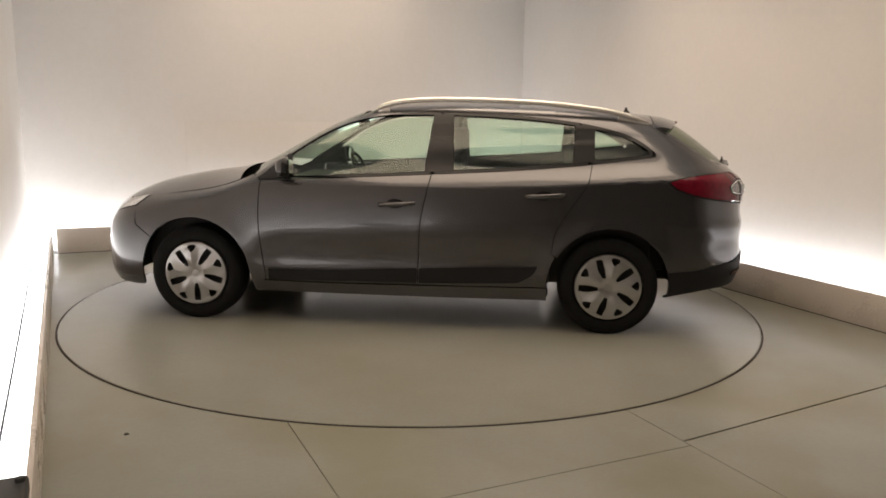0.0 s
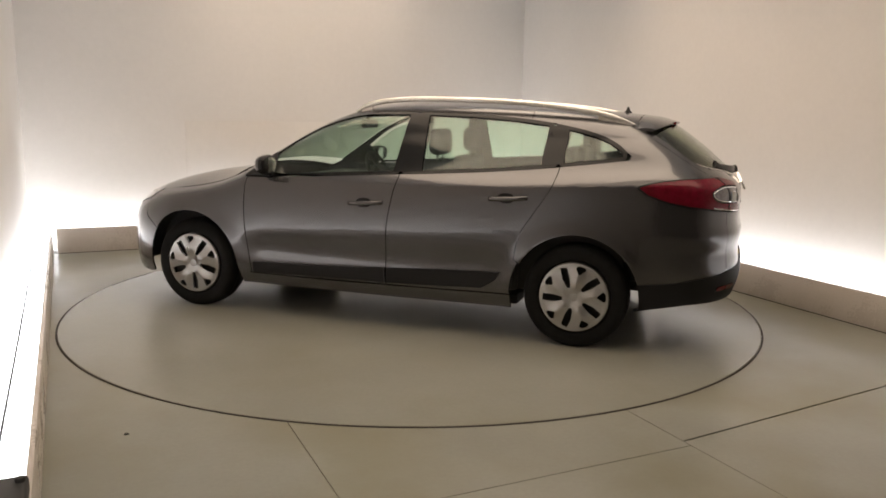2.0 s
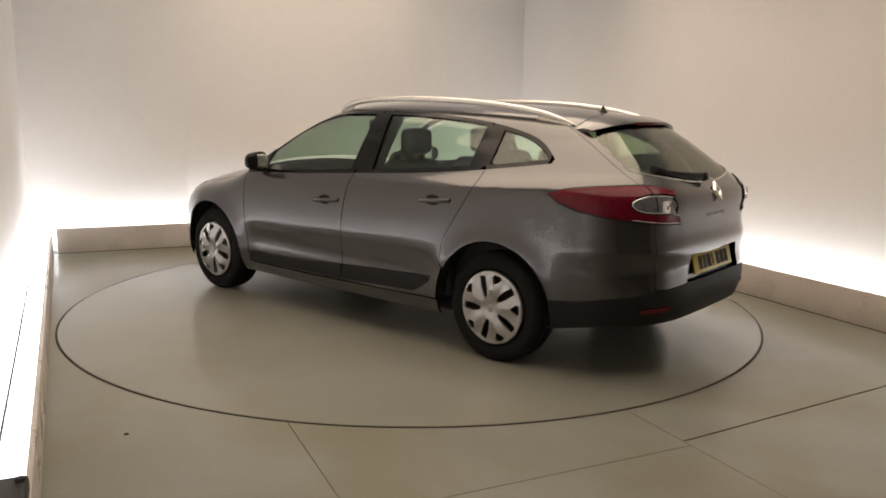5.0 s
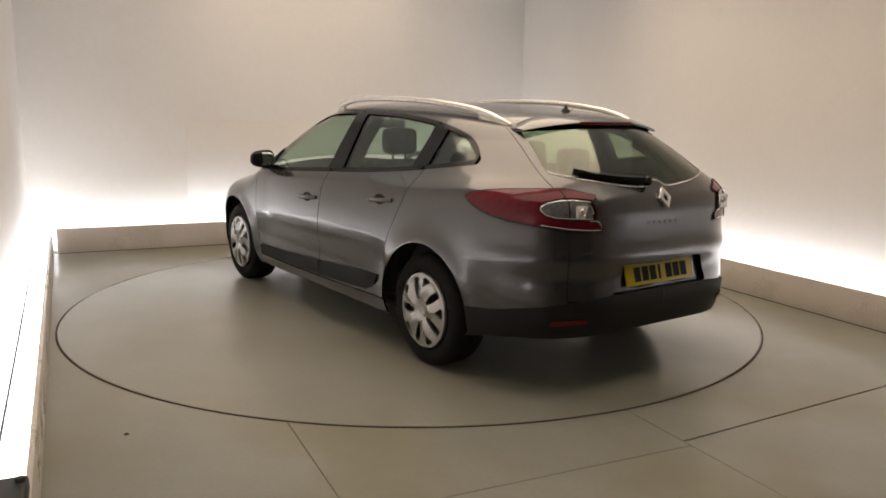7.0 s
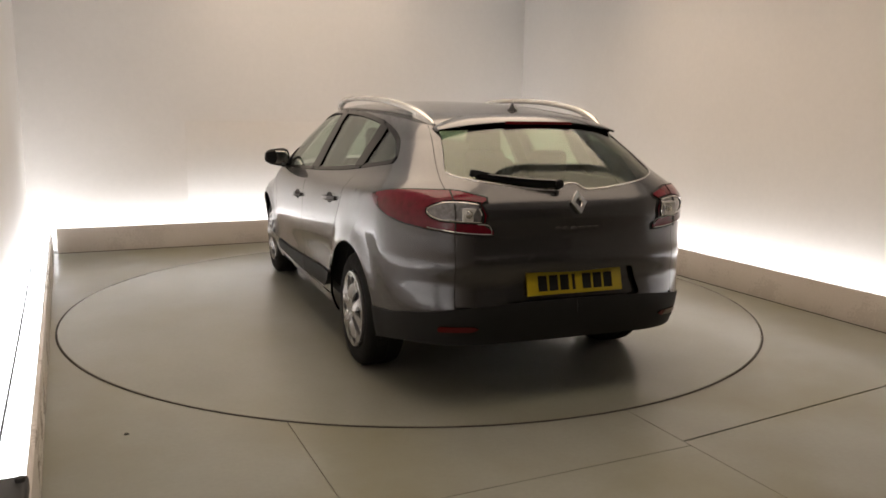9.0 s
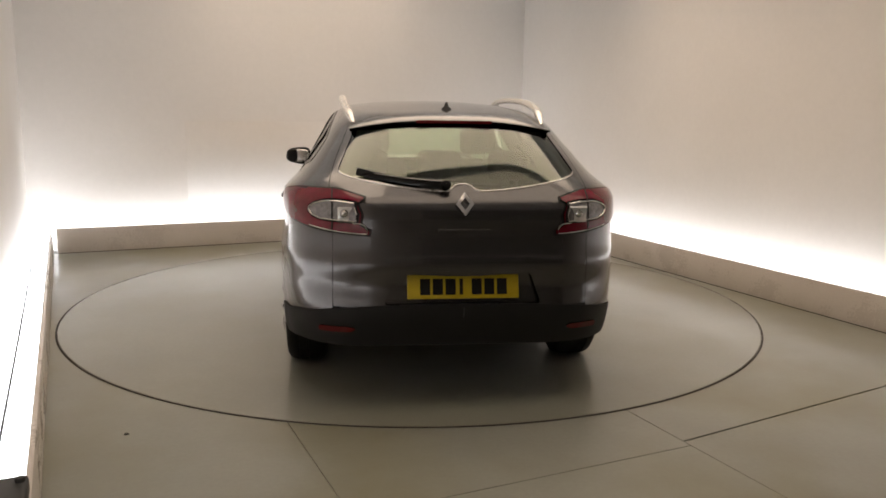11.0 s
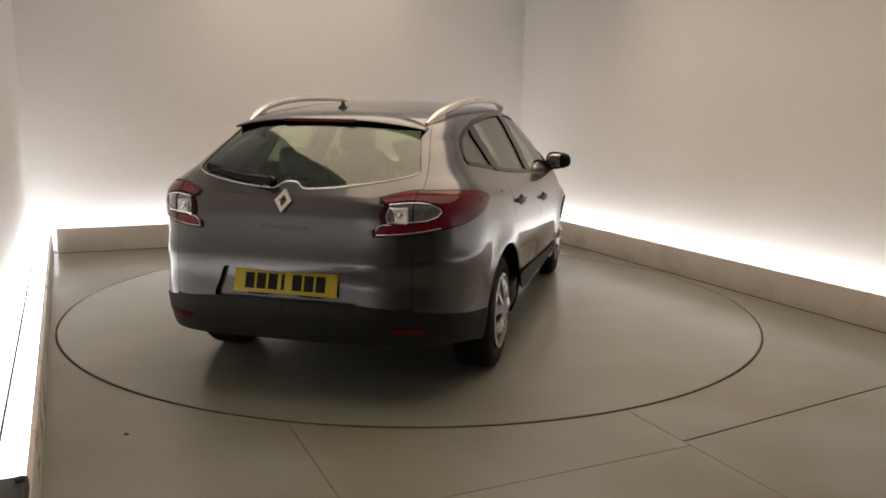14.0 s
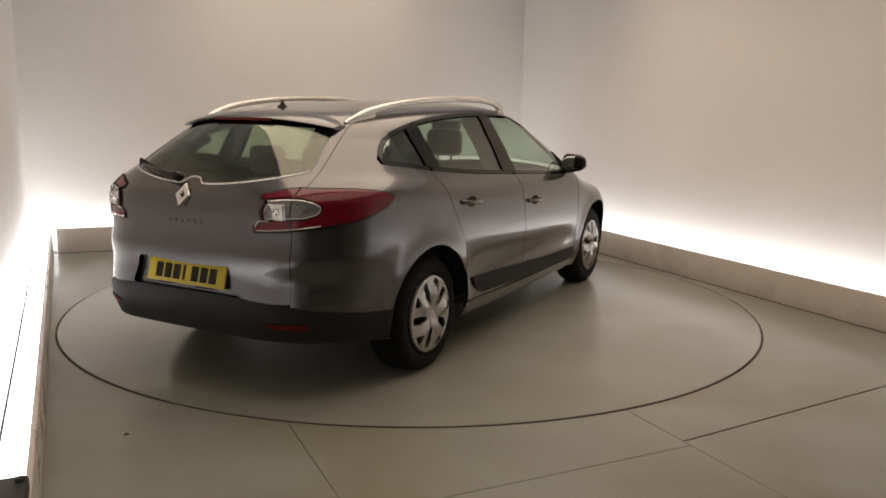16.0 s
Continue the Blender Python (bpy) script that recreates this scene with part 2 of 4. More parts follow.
def build_turntable():
    root = tagged(new("turntable"), "round flush turntable disc in warm grey paint", "turntable")
    R = 2.430
    bm = bmesh.new()
    lathe(bm, [(0.001, 0.0), (0.001, 0.004), (R - 0.010, 0.004), (R - 0.008, 0.0)], Matrix.Identity(4), 160)
    part("disc", bm, M_DISC, root, smooth=30)
    # dark ring strip painting the shaded gap round the disc
    bm = bmesh.new()
    lathe(bm, [(R - 0.0075, 0.0005), (R - 0.0065, 0.0035), (R + 0.003, 0.0035), (R + 0.004, 0.0005)], Matrix.Identity(4), 160)
    part("edge_seal", bm, M_JOINT, root, "dark strip in place of the shaded gap round the disc")
    return root

# ---- the car body: one smooth surface from which all panels are cut ----
def lerp_curve(x, xs, ys):
    """Smooth curve through control values (monotone cubic)."""
    xs = np.asarray(xs, float); ys = np.asarray(ys, float)
    d = np.diff(ys) / np.diff(xs)
    m = np.concatenate([[d[0]], (d[1:] + d[:-1]) / 2, [d[-1]]])
    x = np.clip(x, xs[0], xs[-1])
    i = np.clip(np.searchsorted(xs, x) - 1, 0, len(xs) - 2)
    h = xs[i + 1] - xs[i]; t = (x - xs[i]) / h
    return ((2*t**3 - 3*t**2 + 1) * ys[i] + (t**3 - 2*t**2 + t) * h * m[i]
            + (-2*t**3 + 3*t**2) * ys[i + 1] + (t**3 - t**2) * h * m[i + 1])
def smax(a, b, k):
    h = np.maximum(k - np.abs(a - b), 0) / k
    return np.maximum(a, b) + h * h * k * 0.25
def half_width(x, z):
    # the shoulder line rises to the rear; a tilted shelf lies above it
    crease = lerp_curve(x, [-2.4, -2.05, -1.7, -0.95, -0.2, 0.9, 1.5, 2.3], [1.04, 1.035, 1.01, .95, .928, .915, .90, .86])
    zs = z - (crease - .93) * np.exp(-((z - .97) / .25) ** 2)
    w = lerp_curve(zs, [0.15, 0.28, 0.45, 0.62, 0.80, 0.90, 0.93, 0.965, 1.02, 1.20, 1.42, 1.60],
                   [0.82, 0.876, 0.895, 0.902, 0.898, 0.889, 0.882, 0.862, 0.826, 0.745, 0.625, 0.50])
    p = lerp_curve(x, [-2.4, -2.0, -1.35, -0.5, 0.4, 1.1, 1.6, 2.3], [-0.094, -0.074, -0.02, 0, 0, -.004, -.015, -.09])
    r = np.hypot(np.abs(x) - 1.3515, z - .311)
    w = w + .014 * np.exp(-((r - .37) / .07) ** 2)
    w = w - .013 * np.exp(-((z - .475) / .09) ** 2) * np.clip((1.0 - np.abs(x)) / .25, 0, 1)
    haunch = lerp_curve(x, [-2.4, -1.7, -0.95, -0.2, 2.3], [.004, .008, .004, 0, 0])
    w = w + haunch * np.exp(-((zs - .93) / .06) ** 2)
    up = np.clip((z - .98) / .27, 0, 1)
    taper = lerp_curve(x, [-2.4, -1.7, -1.0, -0.2, 0.6, 1.2], [-0.076, -0.073, -.042, -.026, -.022, -.02])
    return w + p + up * taper
def top(x, y):
    z = lerp_curve(x, [-2.4, -1.95, -1.6, -1.1, -0.5, -0.1, 0.2, 0.5, 0.8, 1.02, 1.20, 1.6, 1.85, 2.02, 2.15, 2.3],
                   [1.31, 1.355, 1.396, 1.440, 1.460, 1.458, 1.431, 1.325, 1.165, 1.045, .985, .922, .866, .80, .72, .60])
    crown = lerp_curve(x, [-2.4, -1.5, 0, .5, 1.1, 1.6, 2.3], [.10, .09, .08, .10, .10, .12, .12])
    return z - crown * (np.abs(y) / .75) ** 2.2
def tail(y, z):
    x = lerp_curve(z, [.15, .30, .45, .54, .60, .69, .715, .745, .785, .84, .98, 1.04, 1.15, 1.32, 1.45],
                   [-2.152, -2.242, -2.285, -2.277, -2.270, -2.276, -2.275, -2.265, -2.260, -2.258, -2.246, -2.188, -2.072, -1.860, -1.720])
    return x + 0.075 * (np.abs(y) / .8) ** 2.2
def nose(y, z):
    x = lerp_curve(z, [.15, .25, .40, .55, .68, .78, .90], [2.16, 2.21, 2.228, 2.22, 2.19, 2.12, 1.95])
    return x - .42 * (np.abs(y) / .82) ** 3.0
def F(x, y, z):
    a = np.abs(y) - half_width(x, z)
    f = smax(a, tail(y, z) - x, 0.45)
    f = smax(f, z - top(x, y), .10)
    f = smax(f, (x - nose(y, z)), .16)
    return smax(f, .17 - z, .06)


def slope(p):
    e = 0.004
    g = np.stack([F(p[:, 0] + e, p[:, 1], p[:, 2]) - F(p[:, 0] - e, p[:, 1], p[:, 2]),
                  F(p[:, 0], p[:, 1] + e, p[:, 2]) - F(p[:, 0], p[:, 1] - e, p[:, 2]),
                  F(p[:, 0], p[:, 1], p[:, 2] + e) - F(p[:, 0], p[:, 1], p[:, 2] - e)], -1)
    return g / (np.linalg.norm(g, axis=1, keepdims=True) + 1e-9)


def meet(start, d, level=0.0, far=3.2):
    """First place where rays from start, going along -d, reach the body surface raised by level."""
    steps = np.linspace(0, far, 48)
    s = np.full(len(start), far)
    found = np.zeros(len(start), bool)
    for k in steps:
        p = start - d * k
        inside = (F(p[:, 0], p[:, 1], p[:, 2]) < level) & ~found
        s[inside] = k
        found |= inside
    lo, hi = s - steps[1], s.copy()
    for _ in range(15):
        mid = (lo + hi) / 2
        p = start - d * mid[:, None]
        inside = F(p[:, 0], p[:, 1], p[:, 2]) < level
        hi = np.where(inside, mid, hi)
        lo = np.where(inside, lo, mid)
    return start - d * hi[:, None]


def on_side_all(q):
    q = np.array(q, float)
    return list(meet(np.stack([q[:, 0], np.full(len(q), 1.5), q[:, 1]], 1), np.array([0, 1.0, 0]), far=1.5))


def on_rear_all(q):
    q = np.array(q, float)
    return list(meet(np.stack([np.full(len(q), -2.8), q[:, 0], q[:, 1]], 1), np.array([-1.0, 0, 0]), far=2.4))


def on_front_all(q):
    q = np.array(q, float)
    return list(meet(np.stack([np.full(len(q), 2.7), q[:, 0], q[:, 1]], 1), np.array([1.0, 0, 0]), far=2.4))


def on_top_all(q):
    q = np.array(q, float)
    return list(meet(np.stack([q[:, 0], q[:, 1], np.full(len(q), 2.0)], 1), np.array([0, 0, 1.0]), far=1.8))


def on_side(x, z):
    return on_side_all([(x, z)])[0]


def on_rear(y, z):
    return on_rear_all([(y, z)])[0]


def on_top(x, y):
    return on_top_all([(x, y)])[0]


def curve(pts, n=6):
    """Smooth open curve through a few points."""
    p = [np.array(q, float) for q in pts]
    p = [2 * p[0] - p[1]] + p + [2 * p[-1] - p[-2]]
    out = []
    for i in range(1, len(p) - 2):
        for k in range(n):
            t = k / n
            out.append(0.5 * (2 * p[i] + (p[i + 1] - p[i - 1]) * t + (2 * p[i - 1] - 5 * p[i] + 4 * p[i + 1] - p[i + 2]) * t * t
                              + (3 * p[i] - p[i - 1] - 3 * p[i + 1] + p[i + 2]) * t ** 3))
    return out + [p[-2]]


def side(pts, n=6):
    return on_side_all(curve(pts, n))


def rear(pts, n=6):
    return on_rear_all(curve(pts, n))


def front(pts, n=6):
    return on_front_all(curve(pts, n))


def topc(pts, n=6):
    return on_top_all(curve(pts, n))


def basis(d):
    d = np.array(d, float)
    d /= np.linalg.norm(d)
    a = np.cross([0, 0, 1.0], d) if abs(d[2]) < 0.95 else np.array([1.0, 0, 0])
    a /= np.linalg.norm(a)
    return d, a, np.cross(d, a)


def shrink(loop, amount):
    """Draw a 2D loop in by a distance."""
    q = np.array(loop)
    area = 0.5 * np.sum(q[:, 0] * np.roll(q[:, 1], -1) - np.roll(q[:, 0], -1) * q[:, 1])
    e1, e2 = q - np.roll(q, 1, 0), np.roll(q, -1, 0) - q
    e1 /= np.linalg.norm(e1, axis=1, keepdims=True) + 1e-12
    e2 /= np.linalg.norm(e2, axis=1, keepdims=True) + 1e-12
    n1, n2 = np.stack([-e1[:, 1], e1[:, 0]], 1), np.stack([-e2[:, 1], e2[:, 0]], 1)
    n = n1 + n2
    n /= np.linalg.norm(n, axis=1, keepdims=True) + 1e-9
    c = np.clip(np.sum(n * n1, 1), 0.4, 1)
    return q + n * (amount / c)[:, None] * np.sign(area)


def tidy(loop, least=0.0015):
    out = []
    for q in loop:
        if not out or np.linalg.norm(q - out[-1]) > least:
            out.append(q)
    while np.linalg.norm(out[0] - out[-1]) <= least:
        out.pop()
    return np.array(out)


def within(x, y, loop):
    """Whether a place lies inside a 2D loop."""
    x0, y0 = loop[:, 0], loop[:, 1]
    x1, y1 = np.roll(x0, -1), np.roll(y0, -1)
    cross = (y0 > y) != (y1 > y)
    return int(np.sum(cross & (x < (x1 - x0) * (y - y0) / np.where(y1 == y0, 1e-12, y1 - y0) + x0))) % 2 == 1


def sheet(outline, d, holes=(), step=0.045, level=0.0, gap=0.0, thick=0.012, open_middle=False):
    """A solid panel on the body surface: outline and holes are loops of places, d the way it is laid on."""
    d, a, b = basis(d)
    loops = []
    for k, lp in enumerate([outline, *holes]):
        lp = np.array(lp)
        if level:
            lp = lp + slope(lp) * level
        q = tidy(np.array([[np.dot(p, a), np.dot(p, b)] for p in lp]))
        loops.append(shrink(q, gap if k == 0 else -gap) if gap else q)
    bm = bmesh.new()
    edges = []
    for q in loops:
        vs = [bm.verts.new((x, y, 0)) for x, y in q]
        edges += [bm.edges.new((vs[i], vs[(i + 1) % len(vs)])) for i in range(len(vs))]
    bmesh.ops.triangle_fill(bm, edges=edges, use_beauty=True, use_dissolve=False, normal=(0, 0, 1))
    stray = []
    for f in bm.faces:
        c = f.calc_center_median()
        if not within(c.x, c.y, loops[0]) or any(within(c.x, c.y, q) for q in loops[1:]):
            stray.append(f)
    bmesh.ops.delete(bm, geom=stray, context="FACES")
    lo, hi = loops[0].min(0), loops[0].max(0)
    for axis in (0, 1):
        n = int((hi[axis] - lo[axis]) / step)
        for i in range(1, n + 1):
            co, no = [0, 0, 0], [0, 0, 0]
            co[axis], no[axis] = lo[axis] + (hi[axis] - lo[axis]) * i / (n + 1), 1
            bmesh.ops.bisect_plane(bm, geom=bm.verts[:] + bm.edges[:] + bm.faces[:], plane_co=co, plane_no=no, dist=1e-5)
    bmesh.ops.remove_doubles(bm, verts=bm.verts, dist=2e-4)
    bmesh.ops.recalc_face_normals(bm, faces=bm.faces)
    bm.normal_update()
    bm.verts.index_update()
    flat = np.array([v.co[:2] for v in bm.verts])
    faces = []
    for f in bm.faces:
        ids = [v.index for v in f.verts]
        faces.append(ids if f.normal.z > 0 else ids[::-1])
    rim = []
    for f in faces:
        for i in range(len(f)):
            rim.append((f[i], f[(i + 1) % len(f)]))
    here = set(rim)
    rim = [e for e in rim if (e[1], e[0]) not in here]
    bm.free()
    start = flat[:, :1] * a + flat[:, 1:2] * b + d * 1.0
    centre = np.mean(np.array(outline), 0)
    start += d * (np.dot(centre, d) + 0.5)
    p = meet(start, d, level)
    nrm = slope(p)
    n = len(p)
    verts = np.concatenate([p, p - nrm * thick])
    polys, normals, slots = [], [], []
    for f in faces:
        polys.append(f)
        normals += [nrm[i] for i in f]
        slots.append(0)
    for f in faces:
        polys.append([i + n for i in f[::-1]])
        normals += [-nrm[i] for i in f[::-1]]
        slots.append(1)
    for i, j in rim:
        if open_middle and abs(p[i, 1]) < 0.002 and abs(p[j, 1]) < 0.002:
            continue
        polys.append([j, i, i + n, j + n])
        c = np.cross(p[i] - p[j], nrm[i])
        c /= np.linalg.norm(c) + 1e-9
        normals += [c] * 4
        slots.append(2)
    return verts, polys, np.array(normals), slots


def flip(data):
    """The mirror image across the car's middle."""
    verts, polys, normals, slots = data
    k = np.array([1, -1, 1.0])
    out, at, nn = [], 0, []
    for f in polys:
        out.append(f[::-1])
        nn.append(normals[at:at + len(f)][::-1])
        at += len(f)
    return verts * k, out, np.concatenate(nn) * k, slots


def join(*many):
    verts, polys, normals, slots, off = [], [], [], [], 0
    for v, f, nn, s in many:
        verts.append(v)
        polys += [[i + off for i in q] for q in f]
        normals.append(nn)
        slots += s
        off += len(v)
    return np.concatenate(verts), polys, np.concatenate(normals), slots


def lay(name, data, mats, parent, label=""):
    verts, polys, normals, slots = data
    me = bpy.data.meshes.new(name)
    me.from_pydata(verts.tolist(), [], polys)
    for mt in mats:
        me.materials.append(mt)
    for poly, s in zip(me.polygons, slots):
        poly.material_index = min(s, len(mats) - 1)
        poly.use_smooth = True
    me.normals_split_custom_set(normals.tolist())
    ob = new(name, me)
    ob.parent = parent
    if label:
        tagged(ob, label)
    return ob


def both(name, data, mats, parent, label=""):
    return lay(name, data, mats, parent, label), lay(name, flip(data), mats, parent, label)


def arc(cx, cz, r, a0, a1, n=18):
    t = np.radians(np.linspace(a0, a1, n + 1))
    return on_side_all(np.stack([cx + r * np.cos(t), cz + r * np.sin(t)], 1))


AXLE, HUB_Z, ARCH = 1.3515, 0.311, 0.378
DLO_TOP = [(0.94, 0.945), (0.80, 1.045), (0.66, 1.15), (0.46, 1.27), (0.24, 1.342), (0.02, 1.375), (-0.25, 1.39), (-0.65, 1.38),
           (-1.0, 1.352), (-1.26, 1.312), (-1.45, 1.262), (-1.56, 1.205), (-1.625, 1.15)]
DLO_LOW = [(-1.62, 1.128), (-1.33, 1.09), (-1.0, 1.055), (-0.66, 1.027), (-0.22, 1.0), (0.19, 0.977), (0.53, 0.957), (0.94, 0.94)]
DOOR_FRONT = [(0.895, 0.942), (0.905, 0.71), (0.895, 0.53), (0.865, 0.295)]
DOOR_MID = [(-0.215, 0.999), (-0.175, 0.82), (-0.15, 0.67), (-0.14, 0.42), (-0.14, 0.29)]
DOOR_REAR = [(-1.225, 1.077), (-1.195, 0.96), (-1.10, 0.81), (-1.01, 0.66), (-0.985, 0.52)]
SKIN = [M_PAINT, M_INNER, M_PAINT]
ROOF_Y = 0.515
GATE = [(0.600, 0.53), (0.598, 0.72), (0.598, 0.90), (0.612, 1.02), (0.610, 1.08), (0.582, 1.17), (0.548, 1.25), (0.522, 1.318)]


def part_of(pts, lo, hi, n=8):
    """The stretch of a smooth x-z curve between two x values."""
    c = np.array(curve(pts, 12))
    order = np.argsort(c[:, 0])
    xs = np.linspace(hi, lo, n * 2)
    return [(x, float(np.interp(x, c[order, 0], c[order, 1]))) for x in xs]


def rounded(loop, r=0.03, n=4):
    """Round the corners of a 2D loop."""
    out = []
    q = [np.array(p, float) for p in loop]
    for i in range(len(q)):
        p0, p1, p2 = q[i - 1], q[i], q[(i + 1) % len(q)]
        d0, d2 = p0 - p1, p2 - p1
        l0, l2 = np.linalg.norm(d0), np.linalg.norm(d2)
        k = min(r, l0 * 0.45, l2 * 0.45)
        a, b = p1 + d0 / l0 * k, p1 + d2 / l2 * k
        for j in range(n + 1):
            t = j / n
            out.append((1 - t) ** 2 * a + 2 * t * (1 - t) * p1 + t * t * b)
    return out


def build_body(car):
    OUT = (0, 1, 0.12)
    # doors below the windows
    low_f = [q for q in part_of(DLO_LOW, -0.215, 0.895)]
    outline = (on_side_all(low_f) + side(DOOR_MID) + side([(-0.14, 0.29), (0.4, 0.285), (0.865, 0.285)], 4)
               + side(DOOR_FRONT[::-1]))
    both("front_door", sheet(outline, OUT, gap=0.003, step=0.026), SKIN, car)
    low_r = part_of(DLO_LOW, -1.225, -0.215)
    outline = (on_side_all(low_r) + side(DOOR_REAR) + arc(-AXLE, HUB_Z, ARCH + 0.012, 29, 8, 5)
               + side([(-0.955, 0.30), (-0.5, 0.29), (-0.14, 0.29)], 4) + side(DOOR_MID[::-1]))
    rear_doors = both("rear_door", sheet(outline, OUT, gap=0.003, step=0.026), SKIN, car)
    # black mouldings across the doors
    m1 = sheet(side([(0.845, 0.365), (0.36, 0.375), (-0.132, 0.40)]) + side([(-0.132, 0.305), (0.845, 0.295)], 8), OUT, level=0.012, thick=0.014)
    m2 = sheet(side([(-0.148, 0.40), (-0.5, 0.418), (-0.90, 0.43)]) + side([(-0.90, 0.43), (-0.87, 0.38), (-0.78, 0.325)], 4)
               + side([(-0.78, 0.325), (-0.4, 0.312), (-0.148, 0.305)]), OUT, level=0.012, thick=0.014)
    both("door_moulding", m1, [M_TRIM], car, "black plastic side moulding")
    both("door_moulding", m2, [M_TRIM], car, "black plastic side moulding")
    # sill
    outline = side([(0.95, 0.285), (0.4, 0.28), (-0.14, 0.284), (-0.965, 0.295)], 5) + side([(-0.965, 0.205), (0.0, 0.20), (0.95, 0.205)], 5)
    both("sill", sheet(outline, (0, 1, -0.15), gap=0.002), SKIN, car)
    # front wing
    outline = (side([(0.895, 0.942), (0.93, 0.955)], 2) + topc([(0.98, 0.735), (1.2, 0.735), (1.5, 0.715), (1.72, 0.665)])
               + side([(1.74, 0.80), (1.80, 0.735), (1.78, 0.62)], 3) + arc(AXLE, HUB_Z, ARCH, 38, 168)
               + side([(0.962, 0.30), (0.95, 0.24)], 2) + side([(0.90, 0.24), (0.87, 0.295)], 2) + side(DOOR_FRONT[::-1]))
    both("front_wing", sheet(outline, (0.15, 0.8, 0.5), gap=0.003, step=0.03), SKIN, car)
    # rear quarter with the rear pillar
    dt = part_of(DLO_TOP, -1.56, -1.0)
    gate_up = rear(GATE, 4)
    outline = (side(DOOR_REAR) + arc(-AXLE, HUB_Z, ARCH, 29, 164) + side([(-1.72, 0.405), (-1.9, 0.42), (-2.0, 0.44)], 3)
               + rear([(0.67, 0.465), (0.60, 0.48)], 3) + gate_up + [on_top(-1.64, 0.490)]
               + topc([(-1.60, 0.494), (-1.35, ROOF_Y), (-1.0, ROOF_Y)], 5)
               + on_side_all(dt) + side(DLO_TOP[-2:], 4) + [on_side(*DLO_LOW[0])] + on_side_all(part_of(DLO_LOW, -1.62, -1.225)[::-1])[1:])
    both("rear_quarter", sheet(outline, (-0.42, 0.8, 0.42), step=0.026, gap=0.0015), SKIN, car)
    # front pillar and roof edge above the doors
    dt = on_side_all(part_of(DLO_TOP, -1.0, 0.94, 14))
    outline = dt + topc([(-1.0, ROOF_Y), (-0.5, ROOF_Y), (0.0, 0.515), (0.22, 0.525)], 5) + topc([(0.28, 0.56), (0.5, 0.60), (0.75, 0.665), (0.97, 0.715)], 5)
    both("roof_side", sheet(outline, (0.1, 0.75, 0.65)), SKIN, car)
    # roof and bonnet
    edge = [(-1.635, 0.490), (-1.60, 0.494), (-1.35, ROOF_Y), (-0.5, ROOF_Y), (0.0, 0.515), (0.20, 0.525)]
    outline = topc(edge, 5) + topc([(0.22, 0.48), (0.28, 0.2), (0.29, 0), (0.28, -0.2), (0.22, -0.48)], 5) + topc([(x, -y) for x, y in edge[::-1]], 5)
    lay("roof", sheet(outline, (0, 0, 1), step=0.06, gap=0.0015), [M_PAINT, M_HEADLINER, M_PAINT], car)
    edge = [(0.985, 0.728), (1.2, 0.73), (1.5, 0.71), (1.72, 0.655), (1.90, 0.58)]
    nose_l = [(1.90, 0.58), (2.05, 0.38), (2.11, 0.15), (2.115, 0.0), (2.11, -0.15), (2.05, -0.38), (1.90, -0.58)]
    cowl = [(0.985, -0.728), (1.035, -0.45), (1.072, 0.0), (1.035, 0.45), (0.985, 0.728)]
    outline = topc(edge, 4) + topc(nose_l, 4) + topc([(x, -y) for x, y in edge[::-1]], 4) + topc(cowl, 4)
    lay("bonnet", sheet(outline, (0.1, 0, 1), step=0.06, gap=0.003), SKIN, car)
    # front bumper, both halves in one
    half = (arc(AXLE, HUB_Z, ARCH, 38, -12, 8) + side([(1.735, 0.215), (1.80, 0.205)], 2) + front([(0.60, 0.20), (0.3, 0.20), (0.0, 0.20)], 5)
            + front([(0.0, 0.45), (0.0, 0.70)], 2) + front([(0.25, 0.70), (0.45, 0.69), (0.58, 0.68)], 3) + side([(1.80, 0.735), (1.785, 0.62)], 2))
    data = sheet(half, (0.72, 0.69, 0.0), thick=0.01, open_middle=True)
    lay("front_bumper", join(data, flip(data)), SKIN, car)
    # headlamps
    lens = topc([(1.73, 0.66), (1.83, 0.62), (1.91, 0.575)], 4) + front([(0.50, 0.775), (0.40, 0.76), (0.36, 0.72)], 3) + front([(0.42, 0.69), (0.58, 0.68)], 3) + side([(1.81, 0.735), (1.75, 0.79)], 3)
    both("headlamp", sheet(lens, (0.5, 0.6, 0.6), level=0.004, gap=0.003), [M_HEADLAMP, M_TRIM, M_TRIM], car, "clear headlamp lens")
    # tailgate: panel round the rear window, with the hollow for the plate
    left = rear(GATE, 4)
    outline = left + rear([(0.50, 1.330), (0.3, 1.348), (0, 1.352), (-0.3, 1.348), (-0.50, 1.330)], 4) + [p * (1, -1, 1) for p in left[::-1]] \
        + rear([(-0.598, 0.50), (0, 0.50), (0.598, 0.50)], 5)
    pane = [(0.490, 1.318), (0.515, 1.25), (0.552, 1.165), (0.572, 1.11), (0.545, 1.094), (0.44, 1.072), (0.24, 1.044), (0.10, 1.034), (0.06, 1.04), (0.035, 1.058), (0.0, 1.063)]
    pane = pane + [(-y, z) for y, z in pane[-2::-1]]
    pane3 = rear(pane, 3) + rear([(-0.490, 1.318), (-0.25, 1.334), (0, 1.338), (0.25, 1.334), (0.490, 1.318)], 4)
    hollow = [(0.31, 0.662), (0.365, 0.518), (-0.365, 0.518), (-0.31, 0.662)]
    hollow3 = on_rear_all(rounded(hollow, 0.02))
